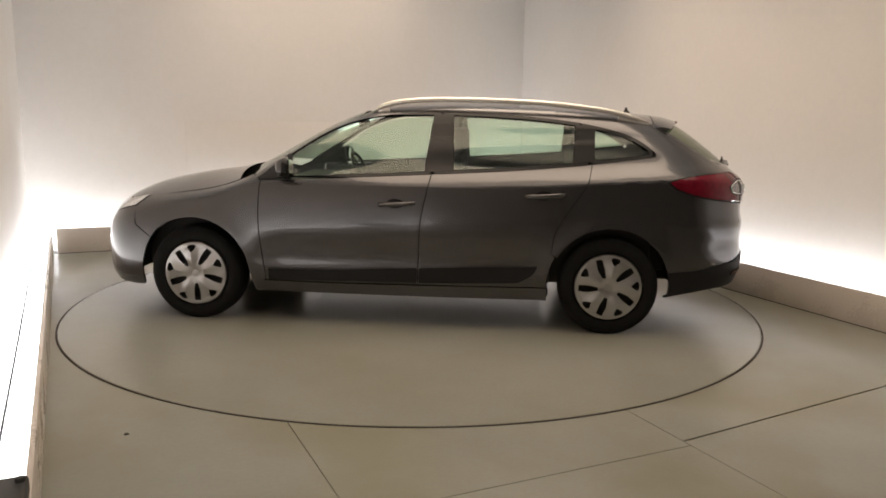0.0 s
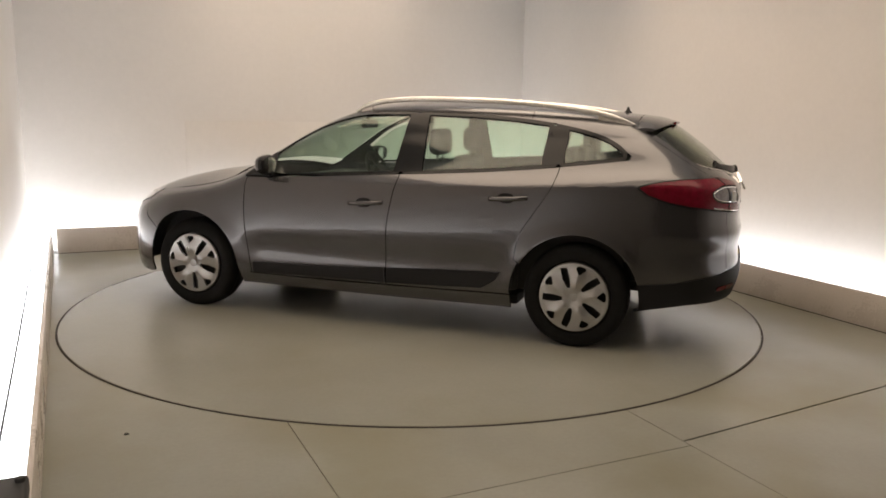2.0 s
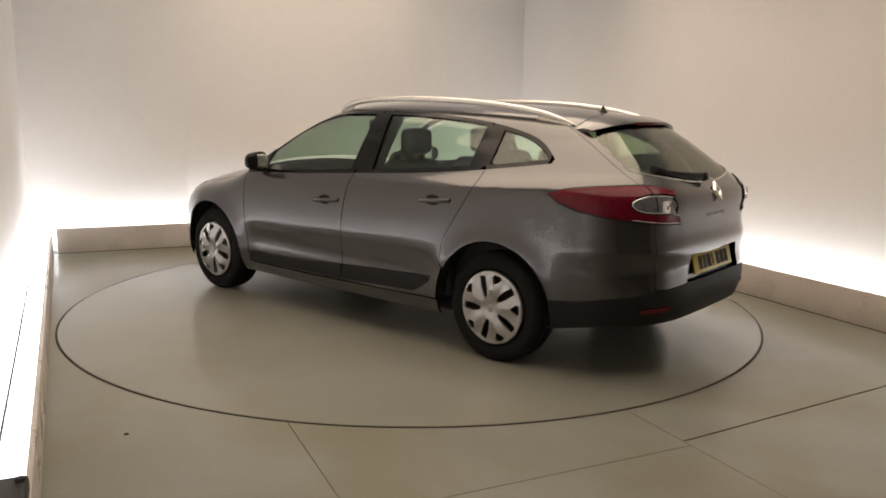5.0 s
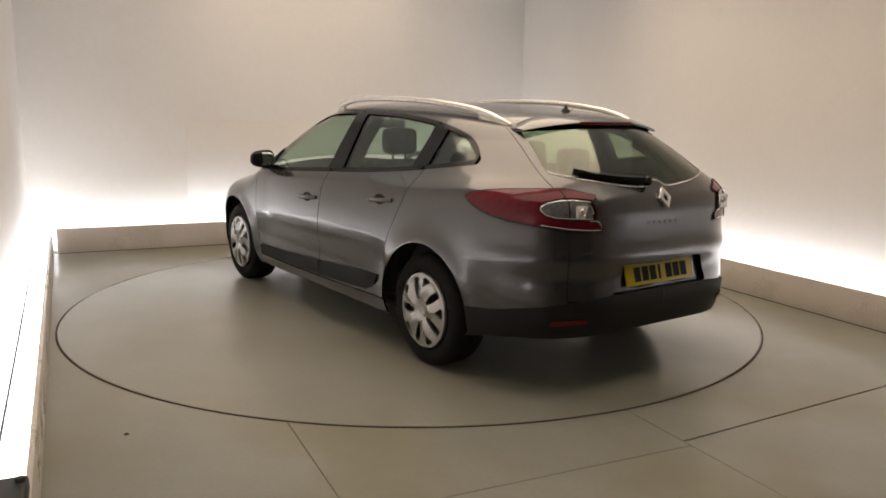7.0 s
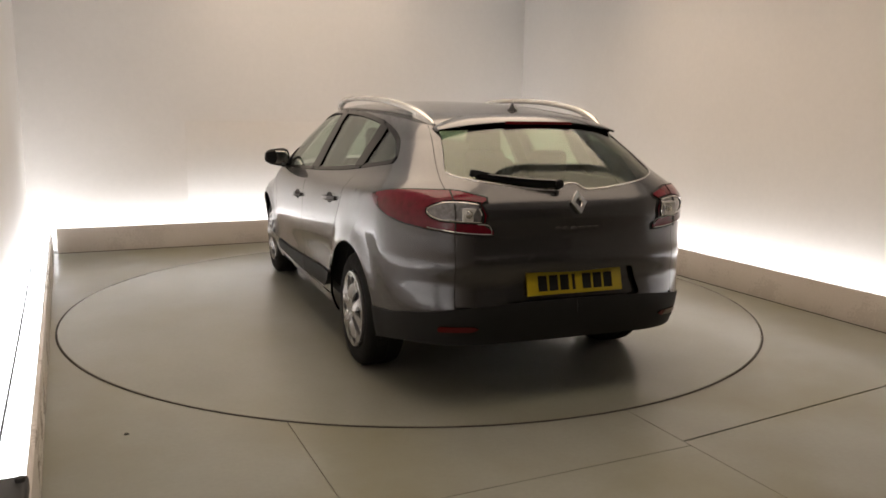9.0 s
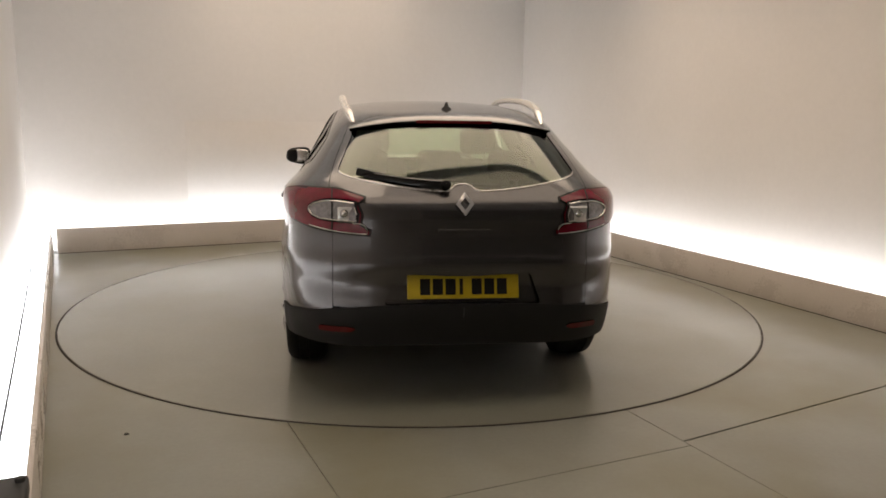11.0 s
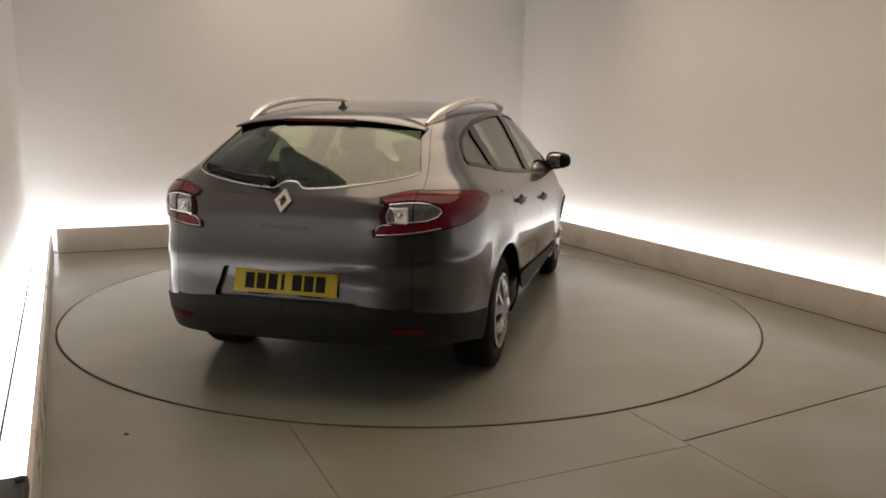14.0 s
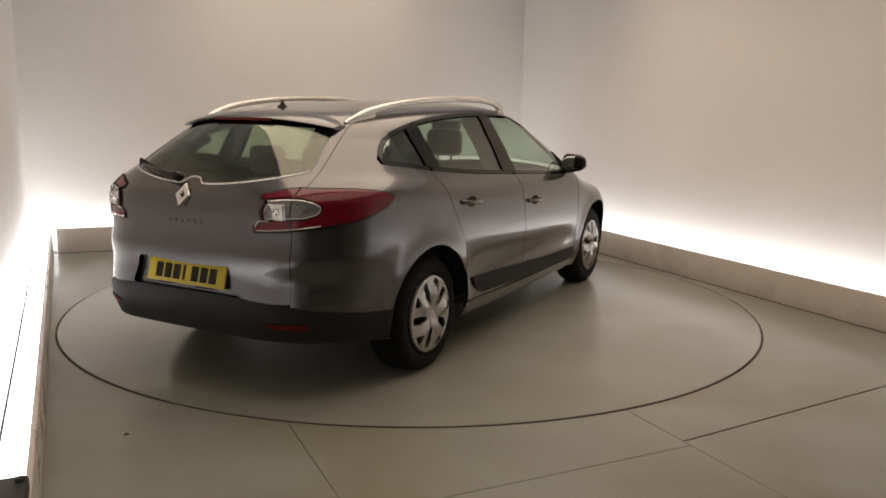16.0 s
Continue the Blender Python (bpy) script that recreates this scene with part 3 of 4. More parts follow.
    gate_ob = lay("tailgate", sheet(outline, (-1, 0, 0.35), [pane3, hollow3], step=0.04, gap=0.001, thick=0.030), SKIN, car)
    lay("plate_hollow", sheet(on_rear_all([(0.37, 0.675), (0.41, 0.505), (-0.41, 0.505), (-0.37, 0.675)]), (-1, 0, 0), level=-0.027), SKIN, gate_ob)
    lay("rear_window", sheet(pane3, (-1, 0, 0.35), level=-0.004, thick=0.004, step=0.06), [M_GLASS_DARK], gate_ob, "tinted rear window")
    # bright silver bead drawing the highlight line under the rear window
    bm = bmesh.new()
    sweep(bm, [Vector(p) + Vector((-0.002, 0, 0)) for p in rear(pane[3:-3], 4)], oval(0.006, 0.009, 8))
    part("window_bead", bm, M_RAIL, gate_ob)
    # rear bumper: black lower shell, both halves in one
    half = (side([(-1.715, 0.415), (-1.9, 0.43), (-2.0, 0.45)], 3) + rear([(0.67, 0.475), (0.60, 0.49), (0.45, 0.508), (0.3, 0.518), (0.0, 0.522)], 4)
            + rear([(0.0, 0.45), (0.0, 0.325)], 3) + rear([(0.3, 0.322), (0.50, 0.315), (0.64, 0.308)], 4) + side([(-1.98, 0.30), (-1.84, 0.278), (-1.70, 0.255)], 4)
            + arc(-AXLE, HUB_Z, ARCH, 187, 166, 4))
    data = sheet(half, (-0.72, 0.69, 0.05), level=0.005, thick=0.02, open_middle=True)
    bumper = lay("rear_bumper", join(data, flip(data)), [M_TRIM], car, "black plastic lower rear bumper")
    refl = on_rear_all(rounded([(0.66, 0.405), (0.52, 0.412), (0.49, 0.402), (0.52, 0.385), (0.66, 0.378)], 0.012))
    both("reflector", sheet(refl, (-0.9, 0.4, 0), level=0.010, thick=0.01), [M_LAMP_DARKRED], bumper, "red rear reflector")
    # windows in black surrounds
    def light(loop, border, gname, fname):
        q = rounded(loop, 0.03)
        outer = on_side_all(q)
        inner = on_side_all(shrink(np.array(q), border))
        for o, k in zip(both(fname, sheet(outer, (0, 1, 0.4), [inner], level=0.002, thick=0.02), [M_GLOSSBLACK, M_INNER, M_GLOSSBLACK], car, "black window surround"), (1, -1)):
            data = sheet(inner, (0, 1, 0.4), level=-0.004, thick=0.004)
            lay(gname, data if k > 0 else flip(data), [M_GLASS], o, "lightly tinted window pane")
    up, lo_ = DLO_TOP, DLO_LOW
    light(part_of(up, -0.255, 0.745, 10) + part_of(lo_, -0.215, 0.745, 6)[::-1], 0.020, "window_pane", "window_surround")
    light(part_of(up, -1.15, -0.262, 8) + part_of(lo_, -1.21, -0.222, 6)[::-1], 0.021, "window_pane", "window_surround")
    light(part_of(up, -1.60, -1.157, 8) + part_of(lo_, -1.605, -1.217, 4)[::-1], 0.022, "window_pane", "window_surround")
    # broad black pillars between the side windows
    for loop in ([(-0.165, 1.012), (-0.205, 1.372), (-0.335, 1.372), (-0.355, 1.020)], [(-1.105, 1.078), (-1.120, 1.322), (-1.245, 1.300), (-1.240, 1.095)]):
        both("window_pillar", sheet(on_side_all(rounded(loop, 0.008)), (0, 1, 0.4), level=0.0045, thick=0.03), [M_GLOSSBLACK, M_INNER, M_GLOSSBLACK], car, "gloss black pillar between the windows")
    # windscreen
    ws = topc([(0.28, 0.50), (0.5, 0.575), (0.75, 0.64), (0.96, 0.70)], 4) + topc([(1.02, 0.45), (1.06, 0), (1.02, -0.45)], 5) \
        + topc([(0.96, -0.70), (0.75, -0.64), (0.5, -0.575), (0.28, -0.50)], 4) + topc([(0.31, -0.25), (0.32, 0), (0.31, 0.25)], 4)
    cowl_up = topc([(0.965, 0.715), (1.02, 0.45), (1.06, 0), (1.02, -0.45), (0.965, -0.715)], 4)
    cowl_dn = topc([(0.995, -0.73), (1.045, -0.45), (1.085, 0), (1.045, 0.45), (0.995, 0.73)], 4)
    lay("scuttle", sheet(cowl_up + cowl_dn, (0.2, 0, 1), level=-0.008), [M_TRIM], car, "black scuttle panel below the windscreen")
    lay("windscreen", sheet(ws, (0.5, 0, 0.86), level=-0.003, thick=0.005, step=0.08), [M_GLASS], car, "clear windscreen")


def build_tail_lamps(car):
    D = (-0.75, 0.66, 0.1)
    outer = (rear([(0.445, 1.008), (0.56, 1.036), (0.64, 1.037)], 4) + side([(-1.92, 1.03), (-1.80, 1.015), (-1.705, 0.992), (-1.685, 0.975)], 4)
             + side([(-1.74, 0.935), (-1.85, 0.898), (-1.97, 0.872)], 4) + rear([(0.70, 0.853), (0.58, 0.838), (0.425, 0.830)], 4)
             + rear([(0.42, 0.862), (0.462, 0.885), (0.455, 0.93), (0.475, 0.975), (0.45, 0.985)], 2))
    inner = (rear([(0.492, 0.977), (0.56, 0.984), (0.63, 0.982), (0.675, 0.969)], 4) + rear([(0.698, 0.953), (0.700, 0.936), (0.685, 0.917)], 3)
             + rear([(0.65, 0.904), (0.57, 0.899), (0.484, 0.897)], 3) + rear([(0.482, 0.93), (0.492, 0.96)], 2))
    # bright line round the lower red band
    low = (rear([(0.70, 0.866), (0.60, 0.851), (0.50, 0.843), (0.436, 0.841)], 4) + rear([(0.434, 0.860), (0.455, 0.884), (0.50, 0.888)], 3))
    for base, k in zip(both("tail_lamp", sheet(outer, D, level=0.002, thick=0.03), [M_TRIM], car, "rear lamp cluster, red with a clear centre"), (1, -1)):
        def add(nm, loop, level, mats, label, holes=(), gap=0.0, thick=0.008):
            data = sheet(loop, D, holes, level=level, gap=gap, thick=thick, step=0.03)
            lay(nm, data if k > 0 else flip(data), mats, base, label)
        add("red_lens", outer, 0.008, [M_LAMP_RED, M_LAMP_DARKRED, M_LAMP_RED], "glossy red lens", [inner], gap=0.009)
        add("clear_lens", inner, 0.006, [M_LAMP_CLEAR], "clear silvery lens", gap=0.004)
        bm = bmesh.new()
        pts = meet(np.array(inner) + np.array(D) * 0.3, np.array(D) / np.linalg.norm(D), 0.009)
        pts = pts * (1, k, 1)
        sweep(bm, [Vector(p) for p in pts], oval(0.007, 0.007, 8), cap=True)
        part("chrome_bead", bm, M_CHROME, base)
        bm = bmesh.new()
        pts = meet(np.array(low) + np.array(D) * 0.3, np.array(D) / np.linalg.norm(D), 0.009) * (1, k, 1)
        sweep(bm, [Vector(p) for p in pts], oval(0.005, 0.005, 6), cap=True)
        part("chrome_bead", bm, M_CHROME, base)
        bm = bmesh.new()
        c = on_rear(0.535, 0.93) + np.array([-0.006, 0, 0])
        box(bm, (c[0] - 0.006, k * 0.505, 0.900), (c[0] + 0.014, k * 0.575, 0.962), 0.006)
        part("reflector_bowl", bm, M_HEADLAMP, base)
        bm = bmesh.new()
        lathe(bm, [(0.001, 0.006), (0.010, 0.004), (0.014, 0.0), (0.017, 0.004), (0.019, 0.0)], Matrix.Translation((c[0] - 0.006, k * 0.545, 0.933)) @ Euler((0, radians(-90), 0)).to_matrix().to_4x4(), 20)
        part("bulb_ring", bm, M_CHROME, base)
        bm = bmesh.new()
        seam = meet(np.stack([np.full(9, -2.8), np.full(9, 0.600), np.linspace(0.838, 1.040, 9)], 1), np.array([-1.0, 0, 0]), 0.009, far=2.4) * (1, k, 1)
        sweep(bm, [Vector(s) for s in seam], oval(0.006, 0.006, 6), up=Vector((0, 1, 0)))
        part("lamp_seam", bm, M_TRIM, base, "dark seam across the lamp")


def build_wheel_parts(car):
    def cap_loop(kind, a):
        c, s_ = math.cos(a), math.sin(a)
        if kind == "slot":
            loop = [(0.064, -0.009), (0.120, -0.027), (0.182, -0.034), (0.190, 0.006), (0.130, 0.018), (0.068, 0.011)]
        else:
            loop = [(0.140, -0.002), (0.174, -0.036), (0.191, -0.030), (0.194, 0.012), (0.178, 0.026)]
        return [(x * c - y * s_, x * s_ + y * c) for x, y in [tuple(p) for p in rounded(loop, 0.008, 3)]]

    def dish(r):
        return 0.012 + 0.020 * (1 - (r / 0.21) ** 2) - 0.016 * math.exp(-(r / 0.035) ** 2) + 0.006 * math.exp(-((r - 0.2) / 0.012) ** 2)

    def cover_mesh(spin):
        bm = bmesh.new()
        loops = [[(0.208 * math.cos(TAU * i / 56), 0.208 * math.sin(TAU * i / 56)) for i in range(56)]]
        for i in range(5):
            loops.append(cap_loop("slot", TAU * i / 5 + spin))
            loops.append(cap_loop("notch", TAU * (i + 0.5) / 5 + spin))
        edges = []
        for lp in loops:
            vs = [bm.verts.new((x, y, 0)) for x, y in lp]
            edges += [bm.edges.new((vs[i], vs[(i + 1) % len(vs)])) for i in range(len(vs))]
        bmesh.ops.triangle_fill(bm, edges=edges, use_beauty=True, normal=(0, 0, 1))
        for axis in (0, 1):
            for i in range(-11, 12):
                co, no = [0, 0, 0], [0, 0, 0]
                co[axis], no[axis] = i * 0.0175, 1
                bmesh.ops.bisect_plane(bm, geom=bm.verts[:] + bm.edges[:] + bm.faces[:], plane_co=co, plane_no=no, dist=1e-5)
        bmesh.ops.recalc_face_normals(bm, faces=bm.faces)
        bm.normal_update()
        if sum(f.normal.z for f in bm.faces) < 0:
            bmesh.ops.reverse_faces(bm, faces=bm.faces)
        ext = bmesh.ops.extrude_face_region(bm, geom=bm.faces[:])
        low = {v for v in ext["geom"] if isinstance(v, bmesh.types.BMVert)}
        for v in bm.verts:
            r = math.hypot(v.co.x, v.co.y)
            # each spoke carries a raised spine that sinks towards the slots
            turn = ((math.atan2(v.co.y, v.co.x) - spin) / TAU * 5) % 1.0
            spine = max(0.0, 1 - abs(turn - 0.5) * 3.4) * min(1.0, max(0.0, (r - 0.04) / 0.05)) * max(0.0, 1 - (r / 0.2) ** 4)
            v.co.z = dish(r) + 0.022 * spine - (0 if v in low else 0.016)
        return bm

    for i, (x, y) in enumerate(((AXLE, 1), (-AXLE, 1), (AXLE, -1), (-AXLE, -1))):
        hub = new("wheel")
        hub.parent = car
        face = 0.862
        hub.matrix_local = Matrix.Translation((x, y * (face - 0.012), HUB_Z)) @ Euler((radians(-90 * y), 0, 0)).to_matrix().to_4x4()
        w, ro, ri = 0.205, 0.316, 0.212
        bm = bmesh.new()
        prof = [(ri, -0.015), (ri + 0.012, 0.004), (ri + 0.04, 0.012), (ro - 0.035, 0.010), (ro - 0.014, -0.004), (ro - 0.004, -0.02),
                (ro, -0.045), (ro - 0.006, -0.048), (ro - 0.006, -0.056), (ro, -0.059), (ro, -0.095), (ro - 0.006, -0.098), (ro - 0.006, -0.106), (ro, -0.109),
                (ro, -0.150), (ro - 0.014, -0.19), (ro - 0.04, -0.205), (ri, -0.20)]
        lathe(bm, prof, Matrix.Identity(4), 64)
        part("tyre", bm, M_TYRE, hub, "black rubber tyre", smooth=35)
        bm = bmesh.new()
        lathe(bm, [(ri + 0.002, -0.012), (ri, 0.004), (0.206, 0.004), (0.20, -0.03), (0.04, -0.035), (0.001, -0.035)], Matrix.Identity(4), 48)
        part("rim", bm, M_TRIM, hub, "black steel rim")
        part("wheel_cover", cover_mesh((0.45, 0.12, 0.30, 0.75)[i]), M_CAP, hub, "silver five-spoke plastic wheel cover", smooth=35)
        bm = bmesh.new()
        lathe(bm, [(0.001, 0.024), (0.024, 0.023), (0.030, 0.014)], Matrix.Identity(4), 24)
        part("centre_cap", bm, M_CAP, hub)
        # dark wheel housing
        bm = bmesh.new()
        ring = []
        for j in range(21):
            a = radians(2 + 176 * j / 20)
            cx, cz = x + 0.405 * math.cos(a), max(0.15, HUB_Z + 0.405 * math.sin(a))
            ring.append([bm.verts.new((cx, y * yy, cz)) for yy in (0.81, 0.50)])
        for a, b in zip(ring, ring[1:]):
            bm.faces.new((a[0], b[0], b[1], a[1]))
        bm.faces.new([v[1] for v in ring])
        part("wheel_housing", bm, M_TRIM, car)


def build_details(car):
    # roof rails with long solid feet
    for k in (1, -1):
        flat = np.array(curve([(0.22, 0.545, 0.004), (0.12, 0.552, 0.034), (-0.05, 0.556, 0.054), (-0.4, 0.560, 0.062), (-0.85, 0.556, 0.062),
                               (-1.20, 0.545, 0.050), (-1.42, 0.525, 0.032), (-1.62, 0.497, 0.004)], 6))
        pts = [(q[0], q[1], s3[2] + q[2]) for q, s3 in zip(flat, on_top_all(flat[:, :2]))]
        bm = bmesh.new()
        n = len(pts)
        sweep(bm, [Vector((p[0], k * p[1], p[2])) for p in pts], oval(0.044, 0.036, 12, 0.7),
              scales=[(min(1, 0.35 + 6 * min(i, n - 1 - i) / n),) * 2 for i in range(n)])
        rail = part("roof_rail", bm, M_RAIL, car, "satin silver roof rail", smooth=50)
        for x0, x1 in ((0.18, 0.10), (-1.40, -1.60)):
            bm = bmesh.new()
            cols = []
            for i in range(9):
                x = x0 + (x1 - x0) * i / 8
                pz = np.array(pts)
                o = np.argsort(pz[:, 0])
                y, z = float(np.interp(x, pz[o, 0], pz[o, 1])), float(np.interp(x, pz[o, 0], pz[o, 2]))
                zb = float(on_top(x, y)[2]) - 0.006
                cols.append([bm.verts.new((x, k * (y + dy), zz)) for dy, zz in ((-0.011, z), (0.011, z), (0.011, min(z, zb) - 0.002), (-0.011, min(z, zb) - 0.002))])
            for a, b in zip(cols, cols[1:]):
                for j in range(4):
                    bm.faces.new((a[j], a[(j + 1) % 4], b[(j + 1) % 4], b[j]))
            bm.faces.new(cols[0])
            bm.faces.new(cols[-1][::-1])
            part("rail_foot", bm, M_RAIL, rail, smooth=50)
    # short roof aerial
    z0 = float(on_top(-1.52, 0)[2])
    bm = bmesh.new()
    lathe(bm, [(0.030, -0.006), (0.026, 0.005), (0.013, 0.015), (0.008, 0.032), (0.005, 0.038), (0.001, 0.040)], pose(-1.515, 0, z0), 16)
    part("aerial", bm, M_TRIM, car, "short black roof aerial")
    # roof spoiler over the rear window
    bm = bmesh.new()
    cols = []
    for i in range(25):
        y = -0.518 + 1.036 * i / 24
        a = abs(y) / 0.518
        xt = -1.836 + 0.098 * a ** 2.4
        zt = 1.354 - 0.048 * a ** 2.4
        xf = -1.640
        zf = float(on_top(xf, y)[2])
        prof = [(xf, zf + 0.001), ((xf + xt) / 2, (zf + zt) / 2 + 0.008), (xt + 0.008, zt + 0.002), (xt, zt - 0.004), (xt + 0.006, zt - 0.020 + 0.008 * a), (xt + 0.05, zt - 0.016 + 0.006 * a), (xf - 0.03, zf - 0.03)]
        cols.append([bm.verts.new((p[0], y, p[1])) for p in prof])
    for a, b in zip(cols, cols[1:]):
        for j in range(7):
            f = bm.faces.new((a[j], a[(j + 1) % 7], b[(j + 1) % 7], b[j]))
            f.material_index = 1 if j in (3, 4, 5) else 0
    bm.faces.new(cols[0])
    bm.faces.new(cols[-1][::-1])
    spoiler = part("roof_spoiler", bm, [M_PAINT, M_GLOSSBLACK], car, smooth=50)
    bm = bmesh.new()
    box(bm, (-1.840, -0.19, 1.334), (-1.819, 0.19, 1.350), 0.003)
    part("brake_light", bm, M_LAMP_DARKRED, spoiler, "dark red high brake light")
    # wiper
    bm = bmesh.new()
    tip, root = on_rear(0.455, 1.098) + (-0.008, 0, 0.002), on_rear(0.085, 1.052) + (-0.03, 0, 0.01)
    mid = (tip + root) / 2 + np.array([-0.022, 0, -0.002])
    sweep(bm, [Vector(p) for p in curve([root, root * 0.6 + tip * 0.4 + (-0.016, 0, -0.004), mid * 0.4 + tip * 0.6, tip], 5)], oval(0.026, 0.036, 8, 0.7), scales=[(1.25 - 0.6 * i / 15,) * 2 for i in range(16)])
    wiper = part("rear_wiper", bm, M_GLOSSBLACK, car, "black rear wiper arm")
    bm = bmesh.new()
    lathe(bm, [(0.024, -0.02), (0.024, 0.012), (0.018, 0.020), (0.001, 0.022)], Matrix.Translation(Vector(root)) @ Euler((0, radians(-70), 0)).to_matrix().to_4x4(), 20)
    part("wiper_pivot", bm, M_GLOSSBLACK, wiper)
    bm = bmesh.new()
    sweep(bm, [Vector(tip) + Vector((0.006, 0.03, 0.014)), Vector((tip + root) / 2) + Vector((0.004, 0, -0.012)), Vector(root) + Vector((0.012, 0.05, -0.012))], oval(0.014, 0.040, 6))
    part("wiper_blade", bm, M_TRIM, wiper)
    # plain lozenge badge on the tailgate
    bm = bmesh.new()
    c = on_rear(0.0, 0.977)
    nrm = slope(np.array([c]))[0]
    tilt = math.atan2(nrm[2], -nrm[0])
    ring = []
    for sc, off in ((1.05, 0.0), (1.0, 0.012), (0.52, 0.014), (0.42, 0.006)):
        ring.append([bm.verts.new((-off, a * sc, b * sc)) for a, b in ((0, 0.058), (0.020, 0.030), (0.042, 0.0), (0.020, -0.030), (0, -0.058), (-0.020, -0.030), (-0.042, 0), (-0.020, 0.030))])
    for a, b in zip(ring, ring[1:]):
        for i in range(8):
            bm.faces.new((a[i], a[(i + 1) % 8], b[(i + 1) % 8], b[i]))
    badge = part("badge", bm, M_CHROME, car, "chrome lozenge badge", smooth=20)
    badge.matrix_local = Matrix.Translation(Vector(c) + Vector((-0.003, 0, 0))) @ Euler((0, tilt, 0)).to_matrix().to_4x4()
    bm = bmesh.new()
    for i in range(6):
        y = -0.105 + 0.042 * i - 0.0
        p = on_rear(y, 0.858)
        box(bm, (p[0] - 0.004, y - 0.015, 0.850), (p[0] + 0.004, y + 0.015, 0.866), 0.002, 1)
    part("lettering", bm, M_PAINT, car, "small raised grey lettering strip")
    # number plate: yellow, characters as plain bars
    plate = new("number_plate")
    plate.parent = car
    tl = math.atan2(0.030, 0.111)
    plate.matrix_local = Matrix.Translation((-2.252, 0, 0.597)) @ Euler((0, tl, 0)).to_matrix().to_4x4()
    tagged(plate, "yellow rear number plate with dark bars")
    bm = bmesh.new()
    box(bm, (-0.006, -0.26, -0.0555), (0.006, 0.26, 0.0555), 0.004)
    part("plate_board", bm, M_YELLOW, plate)
    for y in (0.178, 0.119, 0.060, 0.010, -0.062, -0.121, -0.180):
        bm = bmesh.new()
        half = 0.008 if abs(y - 0.010) < 0.001 else 0.0235
        box(bm, (-0.0085, y - half, -0.037), (-0.005, y + half, 0.037), 0.001, 1)
        part("bar", bm, M_INK, plate)
    for y in (-0.13, 0.13):
        bm = bmesh.new()
        box(bm, (-2.272, y - 0.055, 0.535), (-2.21, y + 0.055, 0.546), 0.004)
        part("plate_lamp", bm, M_TRIM, car)
    # door handles over black oval discs that paint the shade of shallow cups
    for k in (1, -1):
        for x, z in ((0.0, 0.812), (-0.935, 0.885)):
            y = float(on_side(x, z)[1])
            bm = bmesh.new()
            lathe(bm, [(0.001, 0.003), (0.030, 0.0032), (0.036, 0.005), (0.038, 0.0)], Matrix.Translation((x + 0.01, k * (y - 0.001), z + 0.001)) @ Euler((radians(-90 * k), 0, 0)).to_matrix().to_4x4() @ Matrix.Diagonal((1.5, 0.85, 1, 1)), 24)
            cup_shade = part("handle_cup", bm, M_TRIM, car, "flat black disc painting the shade behind the door handle")
            bm = bmesh.new()
            path = [Vector((x + dx, k * (float(on_side(x + dx, z)[1]) + dy), z + dx * -0.06)) for dx, dy in
                    ((0.115, 0.000), (0.10, 0.018), (0.05, 0.030), (-0.05, 0.030), (-0.095, 0.020), (-0.115, 0.002))]
            sweep(bm, path, oval(0.016, 0.026, 10, 0.8))
            part("door_handle", bm, M_PAINT, car, smooth=50)
    # door mirrors
    for k in (1, -1):
        bm = bmesh.new()
        bmesh.ops.create_uvsphere(bm, u_segments=24, v_segments=16, radius=1.0)
        for v in bm.verts:
            x, y, z = v.co
            f = lambda t, e: math.copysign(abs(t) ** e, t)
            y2, z2 = f(y, 0.62), f(z, 0.62)
            back = 0.35 if x < 0 else 1.0
            v.co = (0.075 * f(x, 0.8) * back - y2 * 0.02, y2 * (0.108 - 0.006 * z2), z2 * (0.070 - 0.014 * y2) + 0.006 * y2)
            if k < 0:
                v.co.y = -v.co.y
        for f in bm.faces:
            f.material_index = 1 if f.calc_center_median().x > 0.012 else 0
        mirror = part("door_mirror", bm, [M_GLOSSBLACK, M_PAINT], car, "black door mirror with a grey painted front shell", smooth=60)
        mirror.location = (0.705, k * 0.918, 1.027)
        mirror.scale = (0.92, 0.92, 0.95)
        bm = bmesh.new()
        bmesh.ops.create_uvsphere(bm, u_segments=20, v_segments=8, radius=1.0)
        for v in bm.verts:
            x, y, z = v.co
            v.co = (-0.024 + 0.004 * x, math.copysign(abs(y) ** 0.6, y) * 0.088, math.copysign(abs(z) ** 0.6, z) * 0.052)
        part("mirror_glass", bm, M_CHROME, mirror, "silvered mirror glass")
        bm = bmesh.new()
        sweep(bm, [Vector((0.03, -k * 0.125, -0.062)), Vector((0.02, -k * 0.07, -0.058)), Vector((0.0, -k * 0.02, -0.048))], oval(0.09, 0.03, 10))
        part("mirror_arm", bm, M_GLOSSBLACK, mirror)
        data = sheet(on_side_all(rounded([(0.925, 0.944), (0.735, 1.105), (0.705, 1.09), (0.69, 0.948)], 0.01)), (0, 1, 0.3), level=0.006, thick=0.012)
        lay("mirror_base", data if k > 0 else flip(data), [M_TRIM], car, "black triangle at the mirror's foot")


